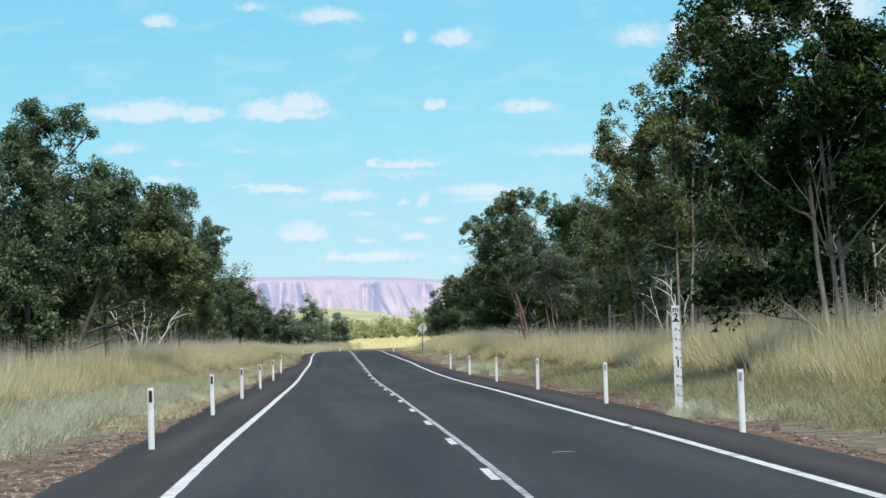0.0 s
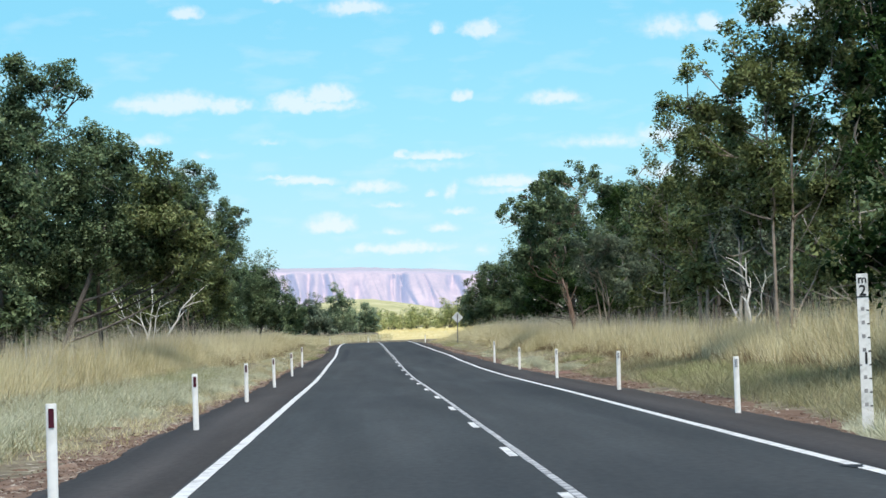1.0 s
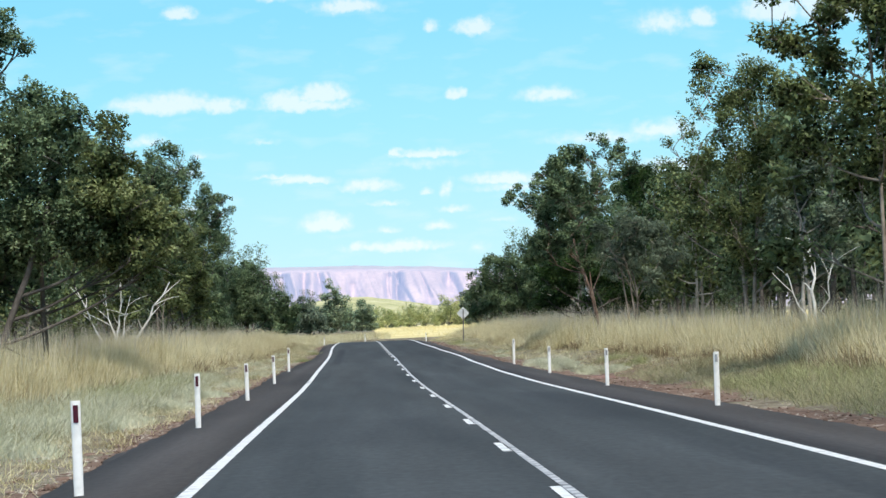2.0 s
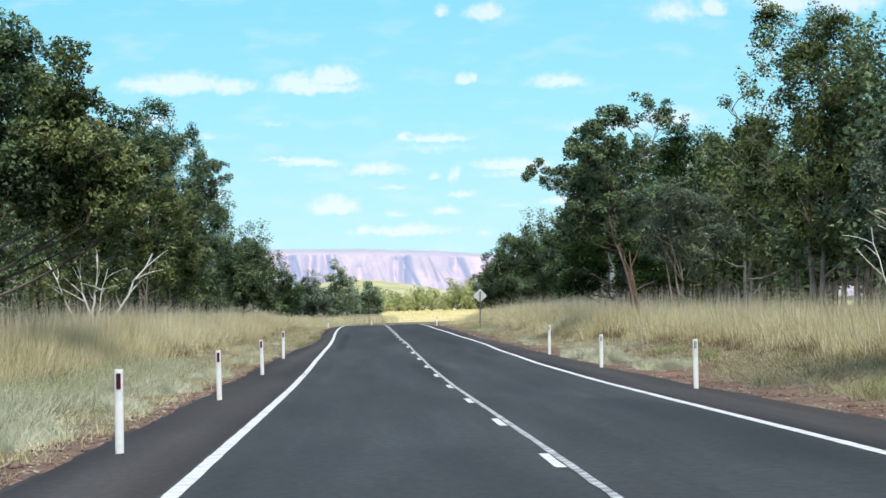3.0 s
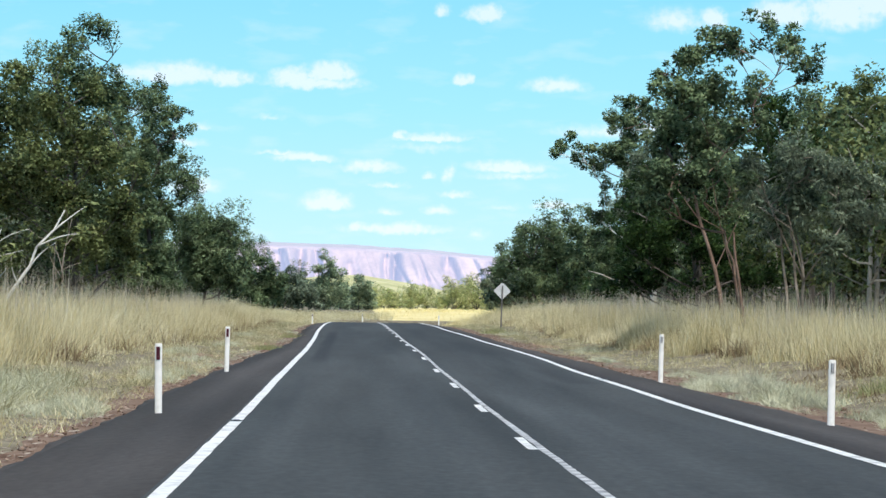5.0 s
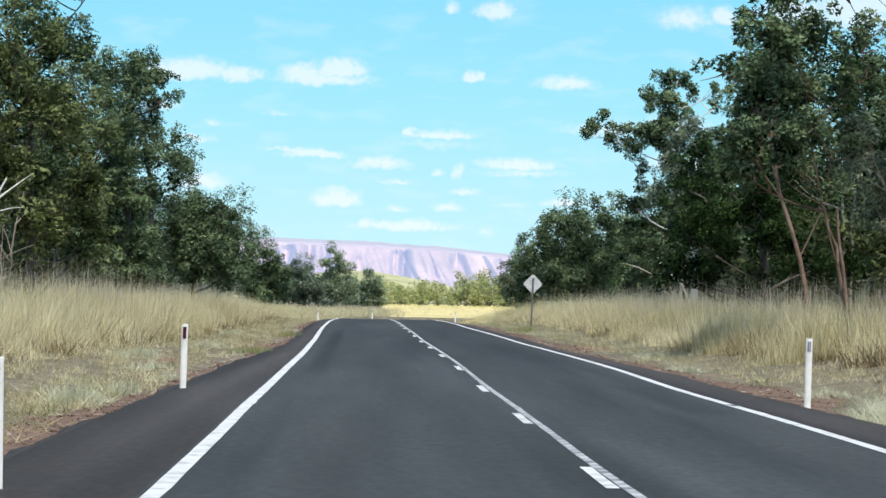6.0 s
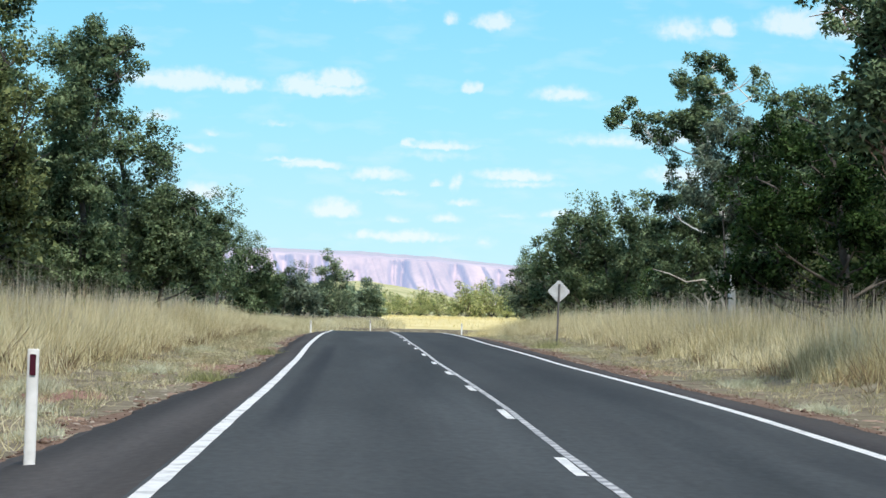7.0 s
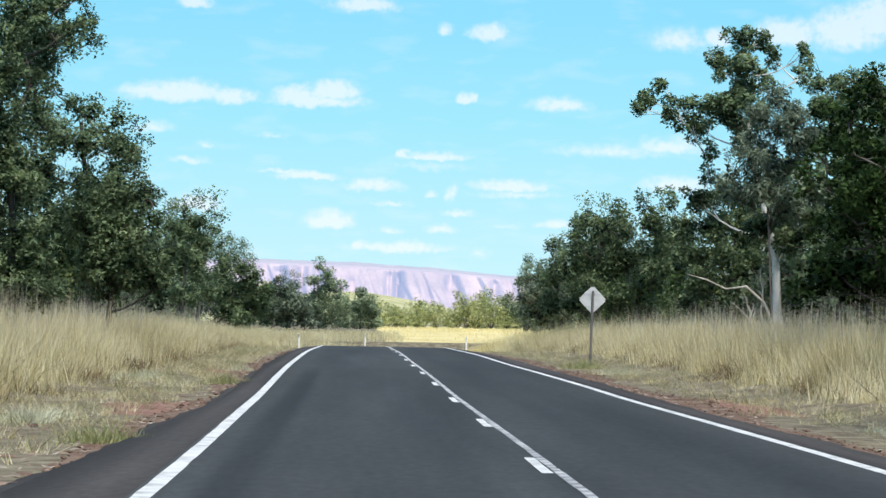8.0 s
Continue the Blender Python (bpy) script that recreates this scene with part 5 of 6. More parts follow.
# deep wood behind: trees that nobody could count, whose crowns shade the ground
def deep_wood():
    r = np.random.default_rng(61)
    cen, rad, stems = [], [], []
    for s in (-1, 1):
        # on the right the first trees are unseen, added to cast shade
        for y in np.arange(60.0 if s > 0 else 102.0, 350, 6.0):
            for x0 in (22.5, 26.5, 31.0, 36.5) if y < 200 else (22.5, 26.5, 31.0, 36.5, 43.0, 50.0):
                x, yy, h = s * (x0 + r.uniform(-1.4, 1.4)), y + r.uniform(-2, 2), r.uniform(7.5, 11.5)
                g = float(ground_z(x, yy))
                lean = r.normal(size=2) * 0.5
                stems.append(tube([(x, yy, g - 0.2), (x + lean[0] * 0.4, yy + lean[1] * 0.4, g + 0.35 * h), (x + lean[0], yy + lean[1], g + 0.8 * h)], [0.16, 0.11, 0.05], 4))
                z = r.uniform(2.4, h, 10)
                wide = 2.7 * np.sin(np.pi * np.clip(0.25 + 0.65 * (z - 2.4) / (h - 2.4), 0, 0.95)) ** 0.7
                cen.append(np.stack([x + wide * r.uniform(-1, 1, 10), yy + wide * r.uniform(-1, 1, 10), g + z], -1))
                rad.append(r.uniform(1.0, 1.7, 10))
    cen, rad = np.concatenate(cen), np.concatenate(rad)
    v, f = join_arrays(stems)
    tagged(new("woodland_trunks", raw_mesh("woodland_trunks", v, f, [BARK["grey"]], True)), "grey trunks in the shaded deep wood", "woods", kind="stuff")
    tagged(new("woodland_crowns", leaf_mesh([leaf_cloud(cen, rad, np.full(len(cen), 34), 0.54, r, 0.3, 0.7, soft=0.4)], LEAF["dark"])), "dark green crowns of the deep wood", "woods", kind="stuff")


deep_wood()
# bushes across the far field, sunlight put into their leaf colour
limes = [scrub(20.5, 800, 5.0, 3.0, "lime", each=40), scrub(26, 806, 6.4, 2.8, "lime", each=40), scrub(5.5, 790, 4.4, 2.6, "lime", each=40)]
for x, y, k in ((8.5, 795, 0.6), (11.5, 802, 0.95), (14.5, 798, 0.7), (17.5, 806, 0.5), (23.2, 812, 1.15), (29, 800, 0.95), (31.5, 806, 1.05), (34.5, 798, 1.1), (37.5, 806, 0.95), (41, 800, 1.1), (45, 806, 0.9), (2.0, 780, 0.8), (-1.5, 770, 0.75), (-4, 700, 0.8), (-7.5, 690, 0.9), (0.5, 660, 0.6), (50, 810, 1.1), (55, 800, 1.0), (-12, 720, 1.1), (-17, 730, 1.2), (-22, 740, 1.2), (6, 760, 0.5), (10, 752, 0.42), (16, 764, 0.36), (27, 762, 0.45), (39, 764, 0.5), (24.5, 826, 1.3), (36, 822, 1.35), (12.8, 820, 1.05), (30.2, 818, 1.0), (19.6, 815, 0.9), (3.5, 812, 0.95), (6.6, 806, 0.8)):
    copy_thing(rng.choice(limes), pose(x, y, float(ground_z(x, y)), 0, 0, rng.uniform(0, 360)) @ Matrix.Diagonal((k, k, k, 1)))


# ---- grass ----
def blades(name, pts, heights, width, mat, label, lean=0.25, seed=1, category="grass", sway=None):
    """Bent tapering blades at pts: one joined mesh."""
    r = np.random.default_rng(seed)
    n = len(pts)
    x, y = pts[:, 0], pts[:, 1]
    b = np.stack([x, y, ground_z(x, y) - 0.02], -1)
    a = r.uniform(0, 2 * np.pi, n)
    side = np.stack([np.cos(a), np.sin(a), np.zeros(n)], -1) * (width * r.uniform(0.6, 1.3, n))[:, None] * 0.5
    to = (r.normal(size=(n, 2)) * (lean * np.where(r.uniform(size=n) < 0.25, 2.2, 1.0))[:, None] + (0 if sway is None else sway)) * heights[:, None]
    tip = b + np.stack([to[:, 0], to[:, 1], heights], -1)
    v = np.stack([b - side, b + side, tip], 1).reshape(-1, 3)
    f = np.arange(3 * n).reshape(-1, 3)
    return tagged(new(name, raw_mesh(name, v, f, [mat])), label, category, kind="stuff")


front_left = smooth_line([20, 60, 110, 150, 190, 230, 290, 345, 440], [-11.0, -10.8, -10.8, -10.2, -9.6, -8.5, -8.3, -8.4, -8.0])
front_right = smooth_line([20, 60, 90, 130, 163, 190, 215, 232, 270, 340, 440], [10.6, 10.6, 10.8, 11.2, 11.0, 9.8, 8.6, 8.4, 8.7, 9.0, 8.0])


def tall_grass(s, fn, y0, y1, n, seed, tall):
    """Tussocks of leaning blades behind the front line fn; tall(y) is their full height."""
    r = np.random.default_rng(seed)
    k = n // 16
    cy = y0 + (y1 - y0) * r.uniform(0, 1, k) ** 1.15
    depth = np.where(r.uniform(size=k) < 0.66, r.exponential(1.7, k), r.uniform(0, 11, k))
    cx = fn(cy) + s * (depth - 0.25 + 0.5 * wave(cy * 0.0, cy, 0.42, seed) + 0.25 * wave(cy * 0.0, cy, 1.3, seed))
    th = tall(cy) * (0.72 + 0.15 * wave(cx, cy, 0.33, seed) + 0.13 * r.normal(size=k)) * np.clip(0.5 + 0.4 * depth, 0.45, 1.0)
    i = np.repeat(np.arange(k), 16)
    spread = 0.14 + 0.2 * r.uniform(size=k)
    p = np.stack([cx[i], cy[i]], -1) + r.normal(size=(len(i), 2)) * spread[i][:, None]
    h = np.clip(th[i] * (1.18 - 0.8 * r.uniform(size=len(i)) ** 1.5), 0.2, tall(cy)[i] * 1.15)
    sway = (r.normal(size=(k, 2)) * 0.18 + 0.12 * np.stack([wave(cx, cy, 0.5, seed + 1), wave(cx, cy, 0.5, seed + 2)], -1))[i]
    return p, h, sway


def seed_stalks(s, fn, y0, y1, n, seed, tall):
    r = np.random.default_rng(seed)
    y = y0 + (y1 - y0) * r.uniform(size=n)
    x = fn(y) + s * r.uniform(0.8, 9, n)
    keep = wave(x, y, 0.25, seed) + 0.5 * r.normal(size=n) > 0.1
    x, y = x[keep], y[keep]
    return np.stack([x, y], -1), tall(y) * r.uniform(0.9, 1.5, len(x))


tall_left = smooth_line([20, 90, 150, 200, 260, 345, 440], [1.5, 1.55, 1.75, 1.8, 1.55, 1.4, 1.3])
tall_right = smooth_line([20, 60, 85, 120, 150, 200, 260, 345, 440], [1.6, 1.85, 2.2, 2.1, 1.75, 1.55, 1.55, 1.5, 1.3])
for s, fn, tall, k in ((-1, front_left, tall_left, 0), (1, front_right, tall_right, 1)):
    p, h, sway = tall_grass(s, fn, 36 + 4 * k, 440, 235000, 3 + k, tall)
    blades("dry_tall_grass", p, h, 0.018, M_STRAW, "tall dry golden spear grass along the road", 0.2, 11 + k, sway=sway)
    # dark blades at the foot: thatch, and the shade among the stems
    p, h, sway = tall_grass(s, shift(fn, -0.2 * s), 36, 345, 46000, 33 + k, lambda y: tall(y) * (0.52 + 0.16 * wave(y * 0.0, y, 0.31, k)))
    blades("thatch_and_foot_shade", p, h, 0.026, M_THATCH_SHADE, "brown dead thatch that also stands for shade under tall grass", 0.5, 35 + k, sway=sway)
    if k:
        p, h, sway = tall_grass(s, shift(fn, -0.6), 55, 185, 27000, 53, lambda y: tall(y) * 0.46)
        blades("thatch_and_foot_shade", p, h, 0.026, M_THATCH_SHADE, "brown dead thatch that also stands for shade under tall grass", 0.4, 54, sway=sway)
    p, h = seed_stalks(s, fn, 50, 345, 15000, 37 + k, tall)
    blades("seed_stalks", p, h, 0.02, M_STALK, "sparse grey seed stalks above the dry grass", 0.06, 39 + k)


def verge_grass(s, inner, outer, y0, y1, n, seed, hmean, mat, label, clump, width=0.016, name="verge_grass"):
    r = np.random.default_rng(seed)
    k = max(1, n // clump)
    cy = r.uniform(y0, y1, k)
    lo, hi = inner(cy), outer(cy)
    cx = lo + (hi - lo) * r.uniform(0, 1, k)
    keep = wave(cx, cy, 0.55, seed) + 0.6 * r.normal(size=k) > -0.55
    cx, cy = cx[keep], cy[keep]
    i = np.repeat(np.arange(len(cx)), clump)
    p = np.stack([cx[i], cy[i]], -1) + r.normal(size=(len(i), 2)) * 0.14
    h = hmean * r.uniform(0.45, 1.4, len(i)) * (0.8 + 0.5 * r.uniform(size=len(cx)))[i]
    return blades(name, p, h, width, mat, label, 0.7, seed)


verge_grass(-1, shift(seal_left, -2.0), shift(front_left, 0.4), 40, 172, 56000, 21, 0.34, M_FLUFF, "soft pale green-grey verge grass", 16)
verge_grass(-1, shift(seal_left, -0.5), shift(seal_left, -2.3), 70, 190, 10000, 20, 0.17, M_STRAW, "thin short straw on bare verge soil", 14)
verge_grass(-1, shift(seal_left, -0.7), shift(front_left, 0.2), 172, 345, 24000, 22, 0.15, M_STRAW, "thin short straw on bare verge soil", 24, 0.013)
verge_grass(-1, shift(seal_left, -1.8), shift(front_left, 0.3), 40, 172, 22000, 26, 0.34, M_DULL, "dull olive grass among paler tussocks", 22)
verge_grass(-1, shift(seal_left, -0.8), shift(front_left, 0.5), 165, 345, 15000, 27, 0.18, M_DULL, "short dull olive verge grass", 20)
verge_grass(1, shift(seal_right, 1.0), shift(front_right, 0.2), 150, 345, 16000, 31, 0.18, M_DULL, "short dull olive verge grass", 20)
verge_grass(1, lambda y: seal_right(y) + np.interp(y, [52, 62, 67, 75, 82, 112], [2.1, 1.9, 0.8, 0.9, 1.5, 1.5]), shift(front_right, 0.3), 52, 112, 33000, 23, 0.36, M_DULL, "soft dull olive grass round the depth gauge", 16)
verge_grass(1, shift(seal_right, 1.5), shift(front_right, 0.4), 112, 150, 14000, 24, 0.28, M_DULL, "short dull olive verge grass", 16)
verge_grass(1, shift(seal_right, 1.6), shift(front_right, 0.2), 150, 200, 5000, 30, 0.15, M_STRAW, "thin short straw on bare verge soil", 12)
verge_grass(1, shift(seal_right, 2.6), shift(front_right, 0.3), 118, 182, 9000, 32, 0.16, M_THATCH_SHADE, "low brown dead thatch on bare verge soil", 14, 0.022)
verge_grass(1, shift(seal_right, 1.4), shift(front_right, 0.3), 195, 345, 15000, 25, 0.14, M_STRAW, "thin short straw on bare verge soil", 24, 0.013)
verge_grass(1, const(7.0), const(9.6), 98, 127, 5200, 28, 0.34, M_GREEN, "greener grass patch on the verge", 14)
verge_grass(-1, const(-9.8), const(-7.8), 128, 165, 5000, 29, 0.4, M_GREEN, "greener grass patch on the verge", 14)


def mound(x, y, rx, ry, h, n, mat, words, seed):
    """A heap of fine pale blades with a clear rounded outline."""
    r = np.random.default_rng(seed)
    a, q = r.uniform(0, 2 * np.pi, n), r.uniform(0, 1, n) ** 0.5
    wob = 1 + 0.22 * np.sin(3 * a + seed) + 0.12 * np.sin(7 * a + 2 * seed)
    p = np.stack([x + rx * q * wob * np.cos(a), y + ry * q * wob * np.sin(a)], -1)
    hh = h * (1 - 0.75 * q**2.2) * (0.75 + 0.3 * wave(p[:, 0] * 3, p[:, 1], 0.8, seed)) * r.uniform(0.6, 1.1, n)
    return blades("grass_mound", p, np.maximum(hh, 0.05), 0.022, mat, words, 0.5, seed, "grass mound")


for k, (x, y, rx, ry, h, n, m) in enumerate(((-6.2, 178.0, 0.5, 2.6, 0.36, 900, M_FLUFF), (-5.6, 190.0, 0.35, 1.6, 0.3, 500, M_FLUFF), (-7.2, 205.0, 0.6, 3.0, 0.36, 900, M_FLUFF), (-6.5, 222.0, 0.5, 3.0, 0.32, 800, M_FLUFF), (-7.0, 250.0, 0.6, 4.0, 0.36, 900, M_FLUFF), (5.4, 205.0, 0.4, 2.5, 0.32, 700, M_FLUFF), (6.2, 222.0, 0.45, 3.0, 0.32, 700, M_FLUFF), (6.1, 72.0, 0.6, 2.2, 0.5, 1500, M_FLUFF), (7.0, 65.0, 0.8, 3.0, 0.45, 1700, M_FLUFF), (5.6, 67.6, 0.45, 1.3, 0.5, 1500, M_FLUFF), (6.5, 67.0, 0.6, 1.6, 0.5, 1500, M_FLUFF), (6.0, 168.5, 0.8, 4.5, 0.55, 2600, M_FLUFF), (6.7, 158.5, 0.9, 4.5, 0.5, 2600, M_FLUFF), (6.3, 179.0, 0.9, 4.5, 0.6, 2600, M_FLUFF), (6.2, 188.0, 0.5, 2.2, 0.32, 800, M_FLUFF), (8.2, 161.5, 0.6, 1.3, 0.55, 900, M_GREEN), (-7.2, 112.0, 0.8, 4.5, 0.5, 2400, M_FLUFF), (-7.0, 128.0, 0.7, 4.5, 0.45, 2200, M_FLUFF), (-6.9, 144.0, 0.8, 5.0, 0.5, 2400, M_FLUFF), (-6.6, 160.0, 0.7, 4.0, 0.42, 1900, M_FLUFF), (-7.4, 96.0, 0.8, 4.0, 0.42, 2000, M_FLUFF))):
    mound(x, y, rx, ry, h, n, m, "rounded mound of soft pale grass on the verge" if m == M_FLUFF else "low grey-green bushy tuft on the verge", 700 + k)

mound(5.55, 177.6, 0.6, 3.4, 0.42, 1700, M_FLUFF, "rounded mound of soft pale grass on the verge", 719)

r = np.random.default_rng(720)
for k in range(15):
    y = 48 + 8.6 * k + r.uniform(-2, 2)
    mound(float(seal_left(y)) - r.uniform(2.2, 3.2), y, r.uniform(0.5, 0.95), r.uniform(3.0, 5.0), r.uniform(0.34, 0.55), 1500, M_FLUFF, "rounded mound of soft pale grass on the verge", 720 + k)


def tuft(x, y, r0, h, n, mat, words, seed):
    r = np.random.default_rng(seed)
    p = np.array([[x, y]]) + r.normal(size=(n, 2)) * r0
    hh = h * np.exp(-(((p - [[x, y]]) / (2.2 * r0)) ** 2).sum(1)) * r.uniform(0.5, 1.1, n)
    return blades("grass_tuft", p, hh, 0.022, mat, words, 0.45, seed, "grass tuft")


for k, (x, y, r0, h, n, m) in enumerate(((-4.85, 214.0, 0.3, 0.34, 420, M_GREEN), (-4.7, 246.0, 0.3, 0.36, 320, M_GREEN), (-5.95, 182.0, 0.3, 0.34, 320, M_FLUFF), (5.7, 279.5, 0.4, 0.5, 380, M_GREEN), (6.0, 270.0, 0.4, 0.35, 300, M_FLUFF), (-6.4, 196.0, 0.3, 0.3, 260, M_FLUFF), (8.2, 171.0, 0.5, 0.5, 320, M_GREEN), (-5.0, 262.0, 0.25, 0.3, 200, M_FLUFF))):
    tuft(x, y, r0, h, n, m, "small green grass tuft at the road edge" if m == M_GREEN else "small pale grass tuft at the road edge", 300 + k)


# ---- bare red soil and gravel along the seal ----
def gravel_strip(inner, outer, y0, y1, seed, stones):
    r = np.random.default_rng(seed)
    ys = np.arange(y0, y1, 0.5)
    n = len(ys)
    fade = np.sin(np.linspace(0.05, np.pi - 0.05, n)) ** 0.35
    li = inner(ys)
    lo = li + (outer(ys) - li) * fade * (0.72 + 0.2 * np.sin(ys * 0.21 + seed) + 0.1 * np.sin(ys * 0.63) + 0.03 * r.normal(size=n))
    rows = []
    for c in np.linspace(0, 1, 5):
        x = li + (lo - li) * c
        rows.append(np.stack([x, ys, ground_z(x, ys) + 0.022 * (1 - 0.6 * c)], -1))
    v = np.concatenate(rows)
    f = np.concatenate([np.stack([q * n + np.arange(n - 1), (q + 1) * n + np.arange(n - 1), (q + 1) * n + np.arange(1, n), q * n + np.arange(1, n)], -1) for q in range(4)])
    strip = tagged(part("gravel_strip", raw_mesh("gravel_strip", v, f, [M_RUST], True)), "bare reddish gravel soil beside the seal", "gravel", kind="structure")
    y = r.uniform(y0, y1, stones)
    x = np.interp(y, ys, li) + (np.interp(y, ys, lo) - np.interp(y, ys, li)) * r.uniform(0, 1.1, stones)
    s = 0.013 * r.lognormal(0.1, 0.55, stones)
    o = np.array([[1, 0, 0], [0, 1, 0], [-1, 0, 0], [0, -1, 0], [0, 0, 0.7], [0, 0, -0.5]])
    jit = o[None] * s[:, None, None] * r.uniform(0.6, 1.4, (stones, 6, 3))
    v = (np.stack([x, y, ground_z(x, y) + 0.025], -1)[:, None, :] + jit).reshape(-1, 3)
    t = np.array([[0, 1, 4], [1, 2, 4], [2, 3, 4], [3, 0, 4], [1, 0, 5], [2, 1, 5], [3, 2, 5], [0, 3, 5]])
    f = (np.arange(stones)[:, None, None] * 6 + t[None]).reshape(-1, 3)
    tagged(new("gravel_stones", raw_mesh("gravel_stones", v, f, [M_STONE])), "loose red-brown gravel stones on the verge", "gravel", kind="stuff")
    return strip


gravel_strip(shift(seal_left, 0.1), shift(seal_left, -1.9), 34, 84, 41, 1500)
gravel_strip(shift(seal_left, 0.1), shift(seal_left, -1.2), 80, 200, 42, 1900)
gravel_strip(shift(seal_left, 0.1), shift(seal_left, -0.9), 196, 330, 43, 1500)
gravel_strip(shift(seal_right, -0.1), shift(seal_right, 2.1), 36, 110, 44, 1200)
gravel_strip(shift(seal_right, -0.1), shift(seal_right, 3.6), 112, 200, 45, 2200)
gravel_strip(shift(seal_right, -0.1), shift(seal_right, 1.5), 184, 330, 46, 2400)

# pale litter of dry leaves and flat chips on the bare soil
r = np.random.default_rng(91)
n = 2600
y = 36 + 260 * r.uniform(size=n) ** 1.3
side = r.uniform(size=n) < 0.62
x = np.where(side, seal_left(y) - 0.15 - np.abs(r.normal(size=n)) * 0.75, seal_right(y) + 0.15 + np.abs(r.normal(size=n)) * 0.8)
a = r.uniform(0, np.pi, n)
ln, wd = r.uniform(0.03, 0.13, n), r.uniform(0.012, 0.04, n)
d, w = np.stack([np.cos(a), np.sin(a)], -1), np.stack([-np.sin(a), np.cos(a)], -1)
z = ground_z(x, y) + 0.03
c = np.stack([x, y], -1)
v = np.stack([np.concatenate([c + d * (i * ln)[:, None] + w * (j * wd)[:, None], (z + h * r.uniform(0.3, 1, n))[:, None]], 1) for i, j, h in ((-1, 0, 0.0), (0, -1, 0.015), (1, 0, 0.03), (0, 1, 0.015))], 1).reshape(-1, 3)
tagged(new("leaf_litter", raw_mesh("leaf_litter", v, np.arange(4 * n).reshape(-1, 4), [M_LITTER])), "pale dry leaf litter and chips on bare soil", "leaf litter", kind="stuff")

# crusts and flat clods of dried soil along the broken edge of the seal
r = np.random.default_rng(93)
n = 1500
y = 34 + 290 * r.uniform(size=n) ** 2.3
side = r.uniform(size=n) < 0.68
out = 0.12 + np.abs(r.normal(size=n)) * np.where(y < 84, 0.95, 0.75) * (1 + 0.5 * wave(y * 0.0, y, 0.3, 2.0))
x = np.where(side, seal_left(y) - out, seal_right(y) + out)
s = 0.036 * r.lognormal(0.0, 0.5, n)
t = np.linspace(0, 2 * np.pi, 7, endpoint=False)
turn = r.uniform(0, np.pi, n)
rim = np.stack([np.cos(t), np.sin(t)], -1)[None] * (s[:, None] * r.uniform(0.6, 1.4, (n, 7)))[:, :, None] * np.array([1.5, 0.9])
rim = np.stack([rim[..., 0] * np.cos(turn)[:, None] - rim[..., 1] * np.sin(turn)[:, None], rim[..., 0] * np.sin(turn)[:, None] + rim[..., 1] * np.cos(turn)[:, None]], -1)
lift = ground_z(x, y) + 0.012
v = np.concatenate([
    np.concatenate([np.stack([x, y], -1)[:, None] + rim, np.repeat(lift[:, None, None], 7, 1)], -1),
    np.concatenate([np.stack([x, y], -1)[:, None] + rim * 0.8, (lift[:, None] + s[:, None] * r.uniform(0.15, 0.4, (n, 7)))[:, :, None]], -1),
    np.stack([x, y, lift + s * 0.33], -1)[:, None],
], 1).reshape(-1, 3)
i = np.arange(7)
q = np.concatenate([np.stack([i, (i + 1) % 7, 7 + (i + 1) % 7], -1), np.stack([i, 7 + (i + 1) % 7, 7 + i], -1), np.stack([7 + i, 7 + (i + 1) % 7, np.full(7, 14)], -1)])
f = (np.arange(n)[:, None, None] * 15 + q[None]).reshape(-1, 3)
tagged(new("soil_clods", raw_mesh("soil_clods", v, f, [M_STONE])), "flat red-brown crusts of dried soil at the seal edge", "soil", kind="stuff")

# bare patches of red soil among the straw
for k, (x, y, rx, ry) in enumerate(((-5.35, 229.5, 0.75, 4.2), (-5.6, 262.0, 0.6, 5.0), (-6.6, 204.0, 0.6, 2.5), (5.6, 236.0, 0.6, 5.0), (6.3, 150.0, 0.9, 5.0))):
    r = np.random.default_rng(500 + k)
    rings, n = [], 28
    t = np.linspace(0, 2 * np.pi, n, endpoint=False)
    wob = 1 + 0.18 * np.sin(3 * t + k) + 0.12 * np.sin(5 * t + 2 * k) + 0.06 * r.normal(size=n)
    for q in (1.0, 0.66, 0.33, 0.02):
        px, py = x + rx * q * wob * np.cos(t), y + ry * q * wob * np.sin(t)
        rings.append(np.stack([px, py, ground_z(px, py) + 0.035 - 0.03 * q], -1))
    v = np.concatenate(rings)
    i = np.arange(n)
    f = np.concatenate([np.stack([a * n + i, a * n + (i + 1) % n, (a + 1) * n + (i + 1) % n, (a + 1) * n + i], -1) for a in range(3)])
    tagged(part("bare_soil", raw_mesh("bare_soil", v, f, [M_SOIL], True)), "bare patch of red soil on the verge", "soil", kind="structure")

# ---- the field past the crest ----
tile("field", np.linspace(1.0, 120, 60), np.linspace(388, 1000, 100), lambda x, y: ground_z(x, y) + 0.04, M_FIELD, "yellow grass field past the crest, coloured bright as if sunlit", "field")
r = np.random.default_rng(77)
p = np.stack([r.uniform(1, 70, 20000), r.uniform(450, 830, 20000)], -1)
blades("field_grass", p, r.uniform(0.2, 0.5, 20000), 0.06, M_FIELD, "dry yellow grass of the far field, coloured as if sunlit", 0.3, 78)


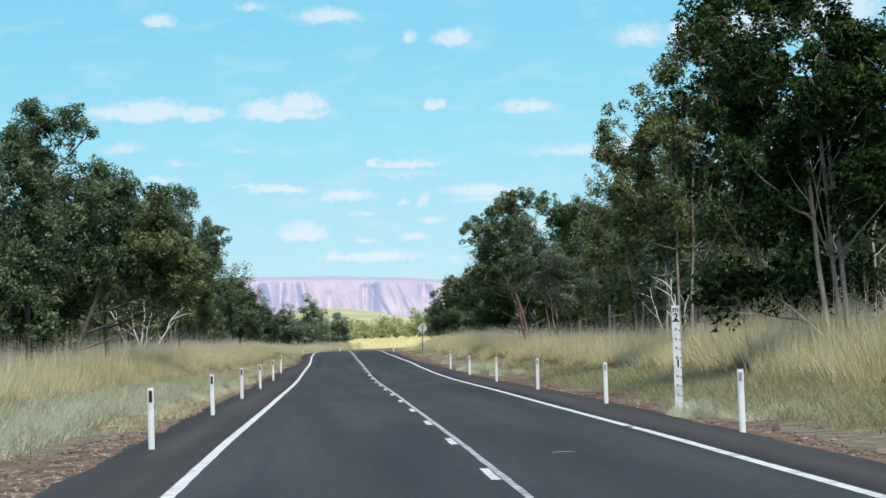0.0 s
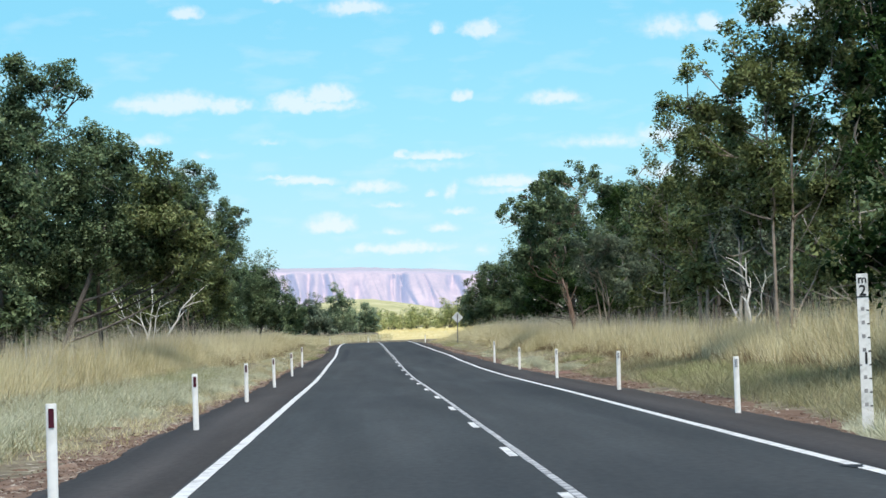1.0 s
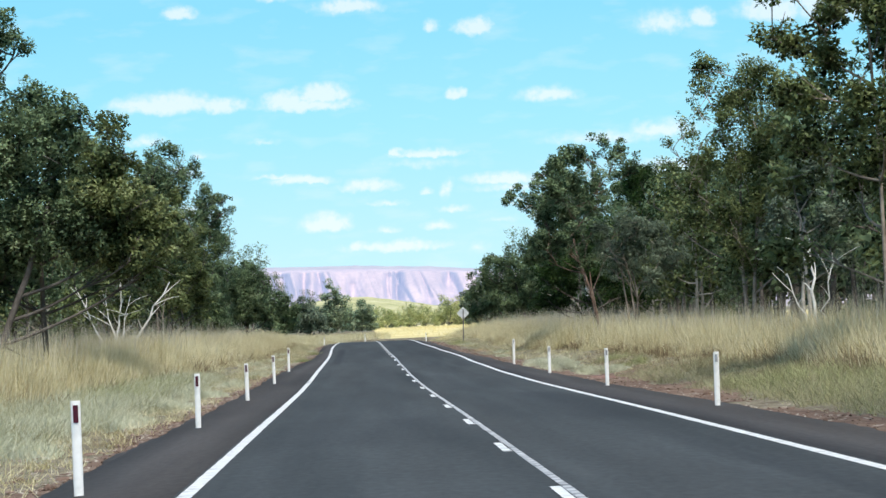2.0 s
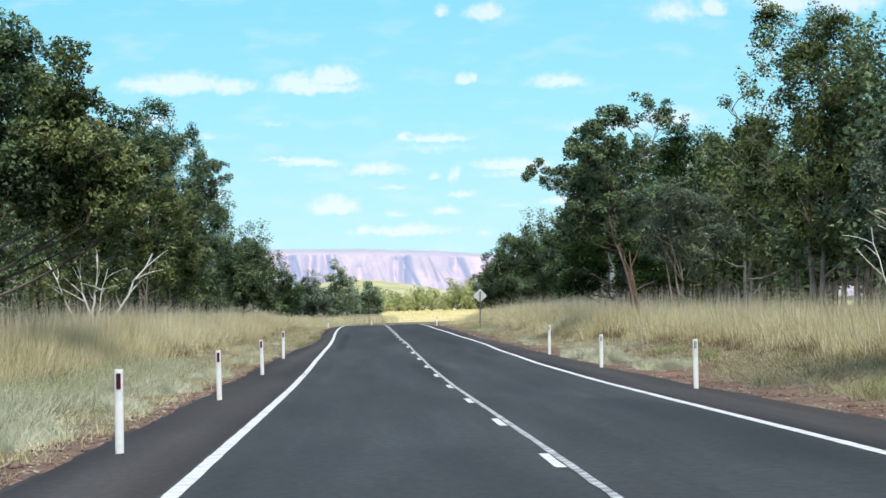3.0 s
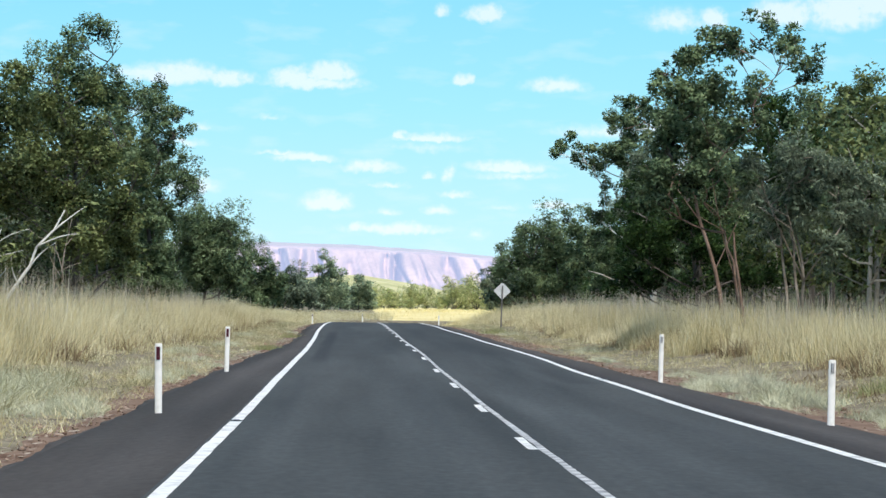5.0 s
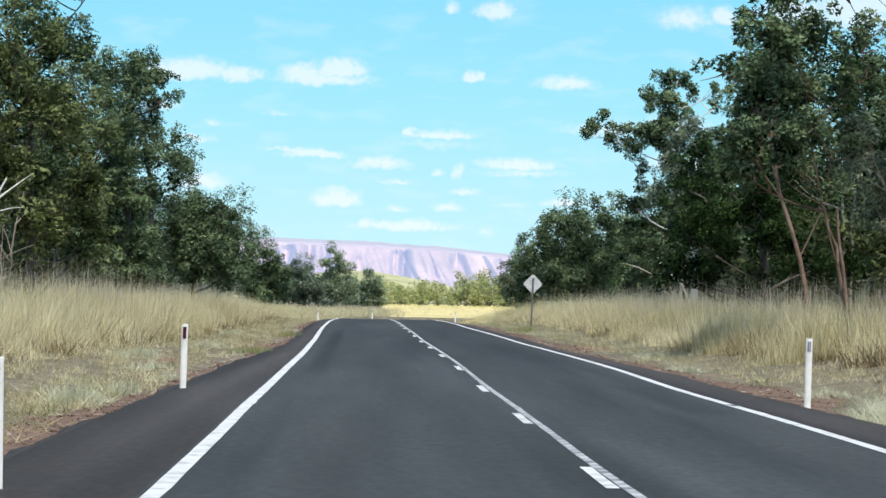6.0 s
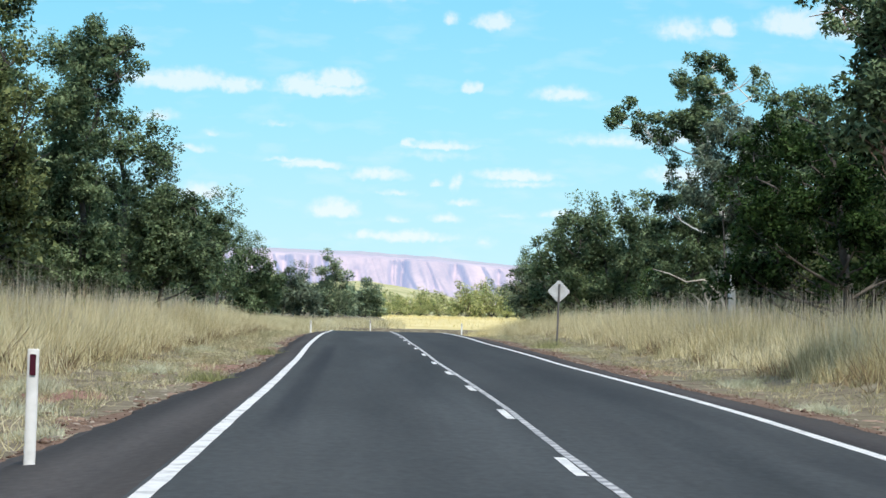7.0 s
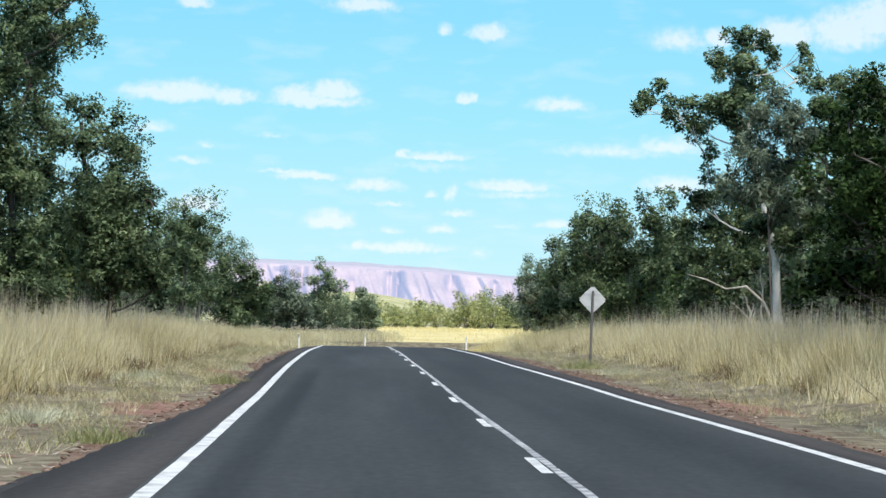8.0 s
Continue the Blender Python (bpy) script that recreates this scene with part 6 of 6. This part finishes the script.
# dry grass closing the verge past the crest, where the road bends away
n = 26000
y = 392 + 90 * r.uniform(size=n) ** 0.8
x = np.where(r.uniform(size=n) < 0.62, -15 + (17 + 0.02 * (y - 392)) * r.uniform(size=n), 7.5 + bend(y) * 0.6 + 9 * r.uniform(size=n))
keep = (x < -5.6 + np.clip((y - 425) / 5, 0, 1) * 8) | (x > 7.4)
p = np.stack([x, y], -1)[keep]
blades("crest_grass", p, (0.55 + 0.55 * r.uniform(size=len(p))) * np.where(p[:, 0] > 7, 1.0, 0.75), 0.04, M_STRAW, "dry straw grass on the verge past the crest", 0.3, 79)


# ---- hill and escarpment ----
def hill_shape(x, y):
    d = (y - 1500) / 260
    return 5.0 + 13.0 * np.exp(-(((x + 4) / 50) ** 2)) * np.exp(-(d**2) * 1.4) + 0.5 * wave(x, y, 0.06, 2.0) * np.exp(-(d**2)) - 2.0 * np.minimum(1, d**2)


M_HILL = material("dry_hill_grass", [(0.33, 0.36, 0.17), (0.55, 0.53, 0.28), (0.7, 0.66, 0.42)], rough=0.95, scale=0.045, grain=0.25)
tile("hill", np.linspace(-320, 420, 90), np.linspace(1150, 1850, 40), hill_shape, M_HILL, "low grassy yellow-green hill below the escarpment", "hill")


def rough_line(seed, span):
    """Smooth random heights between 0 and 1 along one axis, with knots `span` apart."""
    table = np.random.default_rng(seed).uniform(size=4096)

    def at(u):
        u = np.asarray(u, float) / span + 2000.0
        i = np.floor(u).astype(int)
        t = u - i
        t = t * t * (3 - 2 * t)
        return table[i % 4096] * (1 - t) + table[(i + 1) % 4096] * t

    return at


def escarpment():
    ns = 64
    xs = np.concatenate([np.linspace(-900, -300, 60)[:-1], np.linspace(-300, 360, 430), np.linspace(360, 1000, 60)[1:]])
    nx = len(xs)
    s = np.linspace(0, 1, ns)
    top = np.interp(xs, [-900, -400, -140, 10, 120, 220, 330, 600, 1000], [100, 107, 109, 107.5, 102, 92.5, 86, 81, 76]) + 2.0 * (rough_line(1, 60)(xs) - 0.5) + 1.0 * (rough_line(2, 14)(xs) - 0.5)
    X, S = np.meshgrid(xs, s, indexing="ij")
    # spurs and gullies that lean and fan out on their way down
    down = 1 - S
    u = X + 26 * down * (rough_line(3, 90)(X) - 0.5) * 2 - 18 * down + 14 * (rough_line(11, 0.18)(S + X * 0.013) - 0.5) + 10 * (rough_line(4, 0.35)(S + X * 0.004) - 0.5)
    relief = 1.0 * np.abs(rough_line(5, 38)(u) - 0.5) * 2 + 0.55 * np.abs(rough_line(6, 16)(u + 6 * down) - 0.5) * 2 + 0.16 * rough_line(7, 6)(u - 9 * down)
    relief = (relief + 0.3 * np.abs(rough_line(10, 12)(u - 14 * down) - 0.5) * 2) * (0.6 + 0.8 * rough_line(8, 90)(X))
    for gx, gw, gd, lo, hi in ((64, 8, 1.3, 0.0, 0.98), (49, 5, 0.4, 0.1, 0.9), (-2, 8, 0.4, 0.0, 0.8), (-52, 7, 0.7, 0.0, 1.0), (-76, 6, 0.7, 0.3, 0.95), (140, 7, 1.1, 0.55, 0.98), (-110, 9, 0.8, 0.3, 0.9), (205, 8, 0.7, 0.3, 0.9)):
        reach = np.clip((S - lo) / 0.15, 0, 1) * np.clip((hi - S) / 0.12, 0, 1)
        relief = relief - 1.1 * gd * reach * np.exp(-(((X + 5 * down - gx) / gw) ** 2))
    z = 4 + (top[:, None] - 4) * np.where(S < 0.5, 0.46 * (S / 0.5) ** 1.2, np.where(S < 0.85, 0.46 + 0.42 * (S - 0.5) / 0.35, 0.88 + 0.12 * (S - 0.85) / 0.15))
    y = 4560 + np.where(S < 0.5, 130 * S / 0.5, np.where(S < 0.85, 130 + 38 * (S - 0.5) / 0.35, 168 + 210 * (S - 0.85) / 0.15))
    bite = np.where(S < 0.85, np.sin(np.pi * np.clip(S / 0.95, 0, 1)) ** 0.6, 0.4 * (1 - S) / 0.15)
    y = y - 54 * relief * bite + 5 * (rough_line(9, 6)(u + 40 * S) - 0.5) * bite
    v = np.stack([X, y, z], -1).reshape(-1, 3)
    i, j = np.meshgrid(np.arange(nx - 1), np.arange(ns - 1), indexing="ij")
    f = np.stack([i * ns + j, (i + 1) * ns + j, (i + 1) * ns + j + 1, i * ns + j + 1], -1).reshape(-1, 4)
    m = material("hazed_escarpment_rock", [(0.33, 0.215, 0.175), (0.43, 0.28, 0.225), (0.53, 0.36, 0.29)], rough=1.0, scale=0.02, grain=0.16, stretch=(1, 1, 0.5))
    cap = material("hazed_plateau_scrub", [(0.26, 0.18, 0.12), (0.34, 0.24, 0.16), (0.42, 0.29, 0.2)], rough=1.0, scale=0.03, grain=0.2)
    # blue emission on rock and cap stands in for the haze of distance
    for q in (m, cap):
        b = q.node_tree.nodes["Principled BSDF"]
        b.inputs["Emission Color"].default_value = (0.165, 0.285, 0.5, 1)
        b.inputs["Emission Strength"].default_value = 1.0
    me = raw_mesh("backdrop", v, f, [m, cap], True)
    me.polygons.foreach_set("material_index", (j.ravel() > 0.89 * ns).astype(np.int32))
    return tagged(new("backdrop", me), "distant pink sandstone escarpment with gullies, haze added as blue emission", "escarpment", kind="structure")


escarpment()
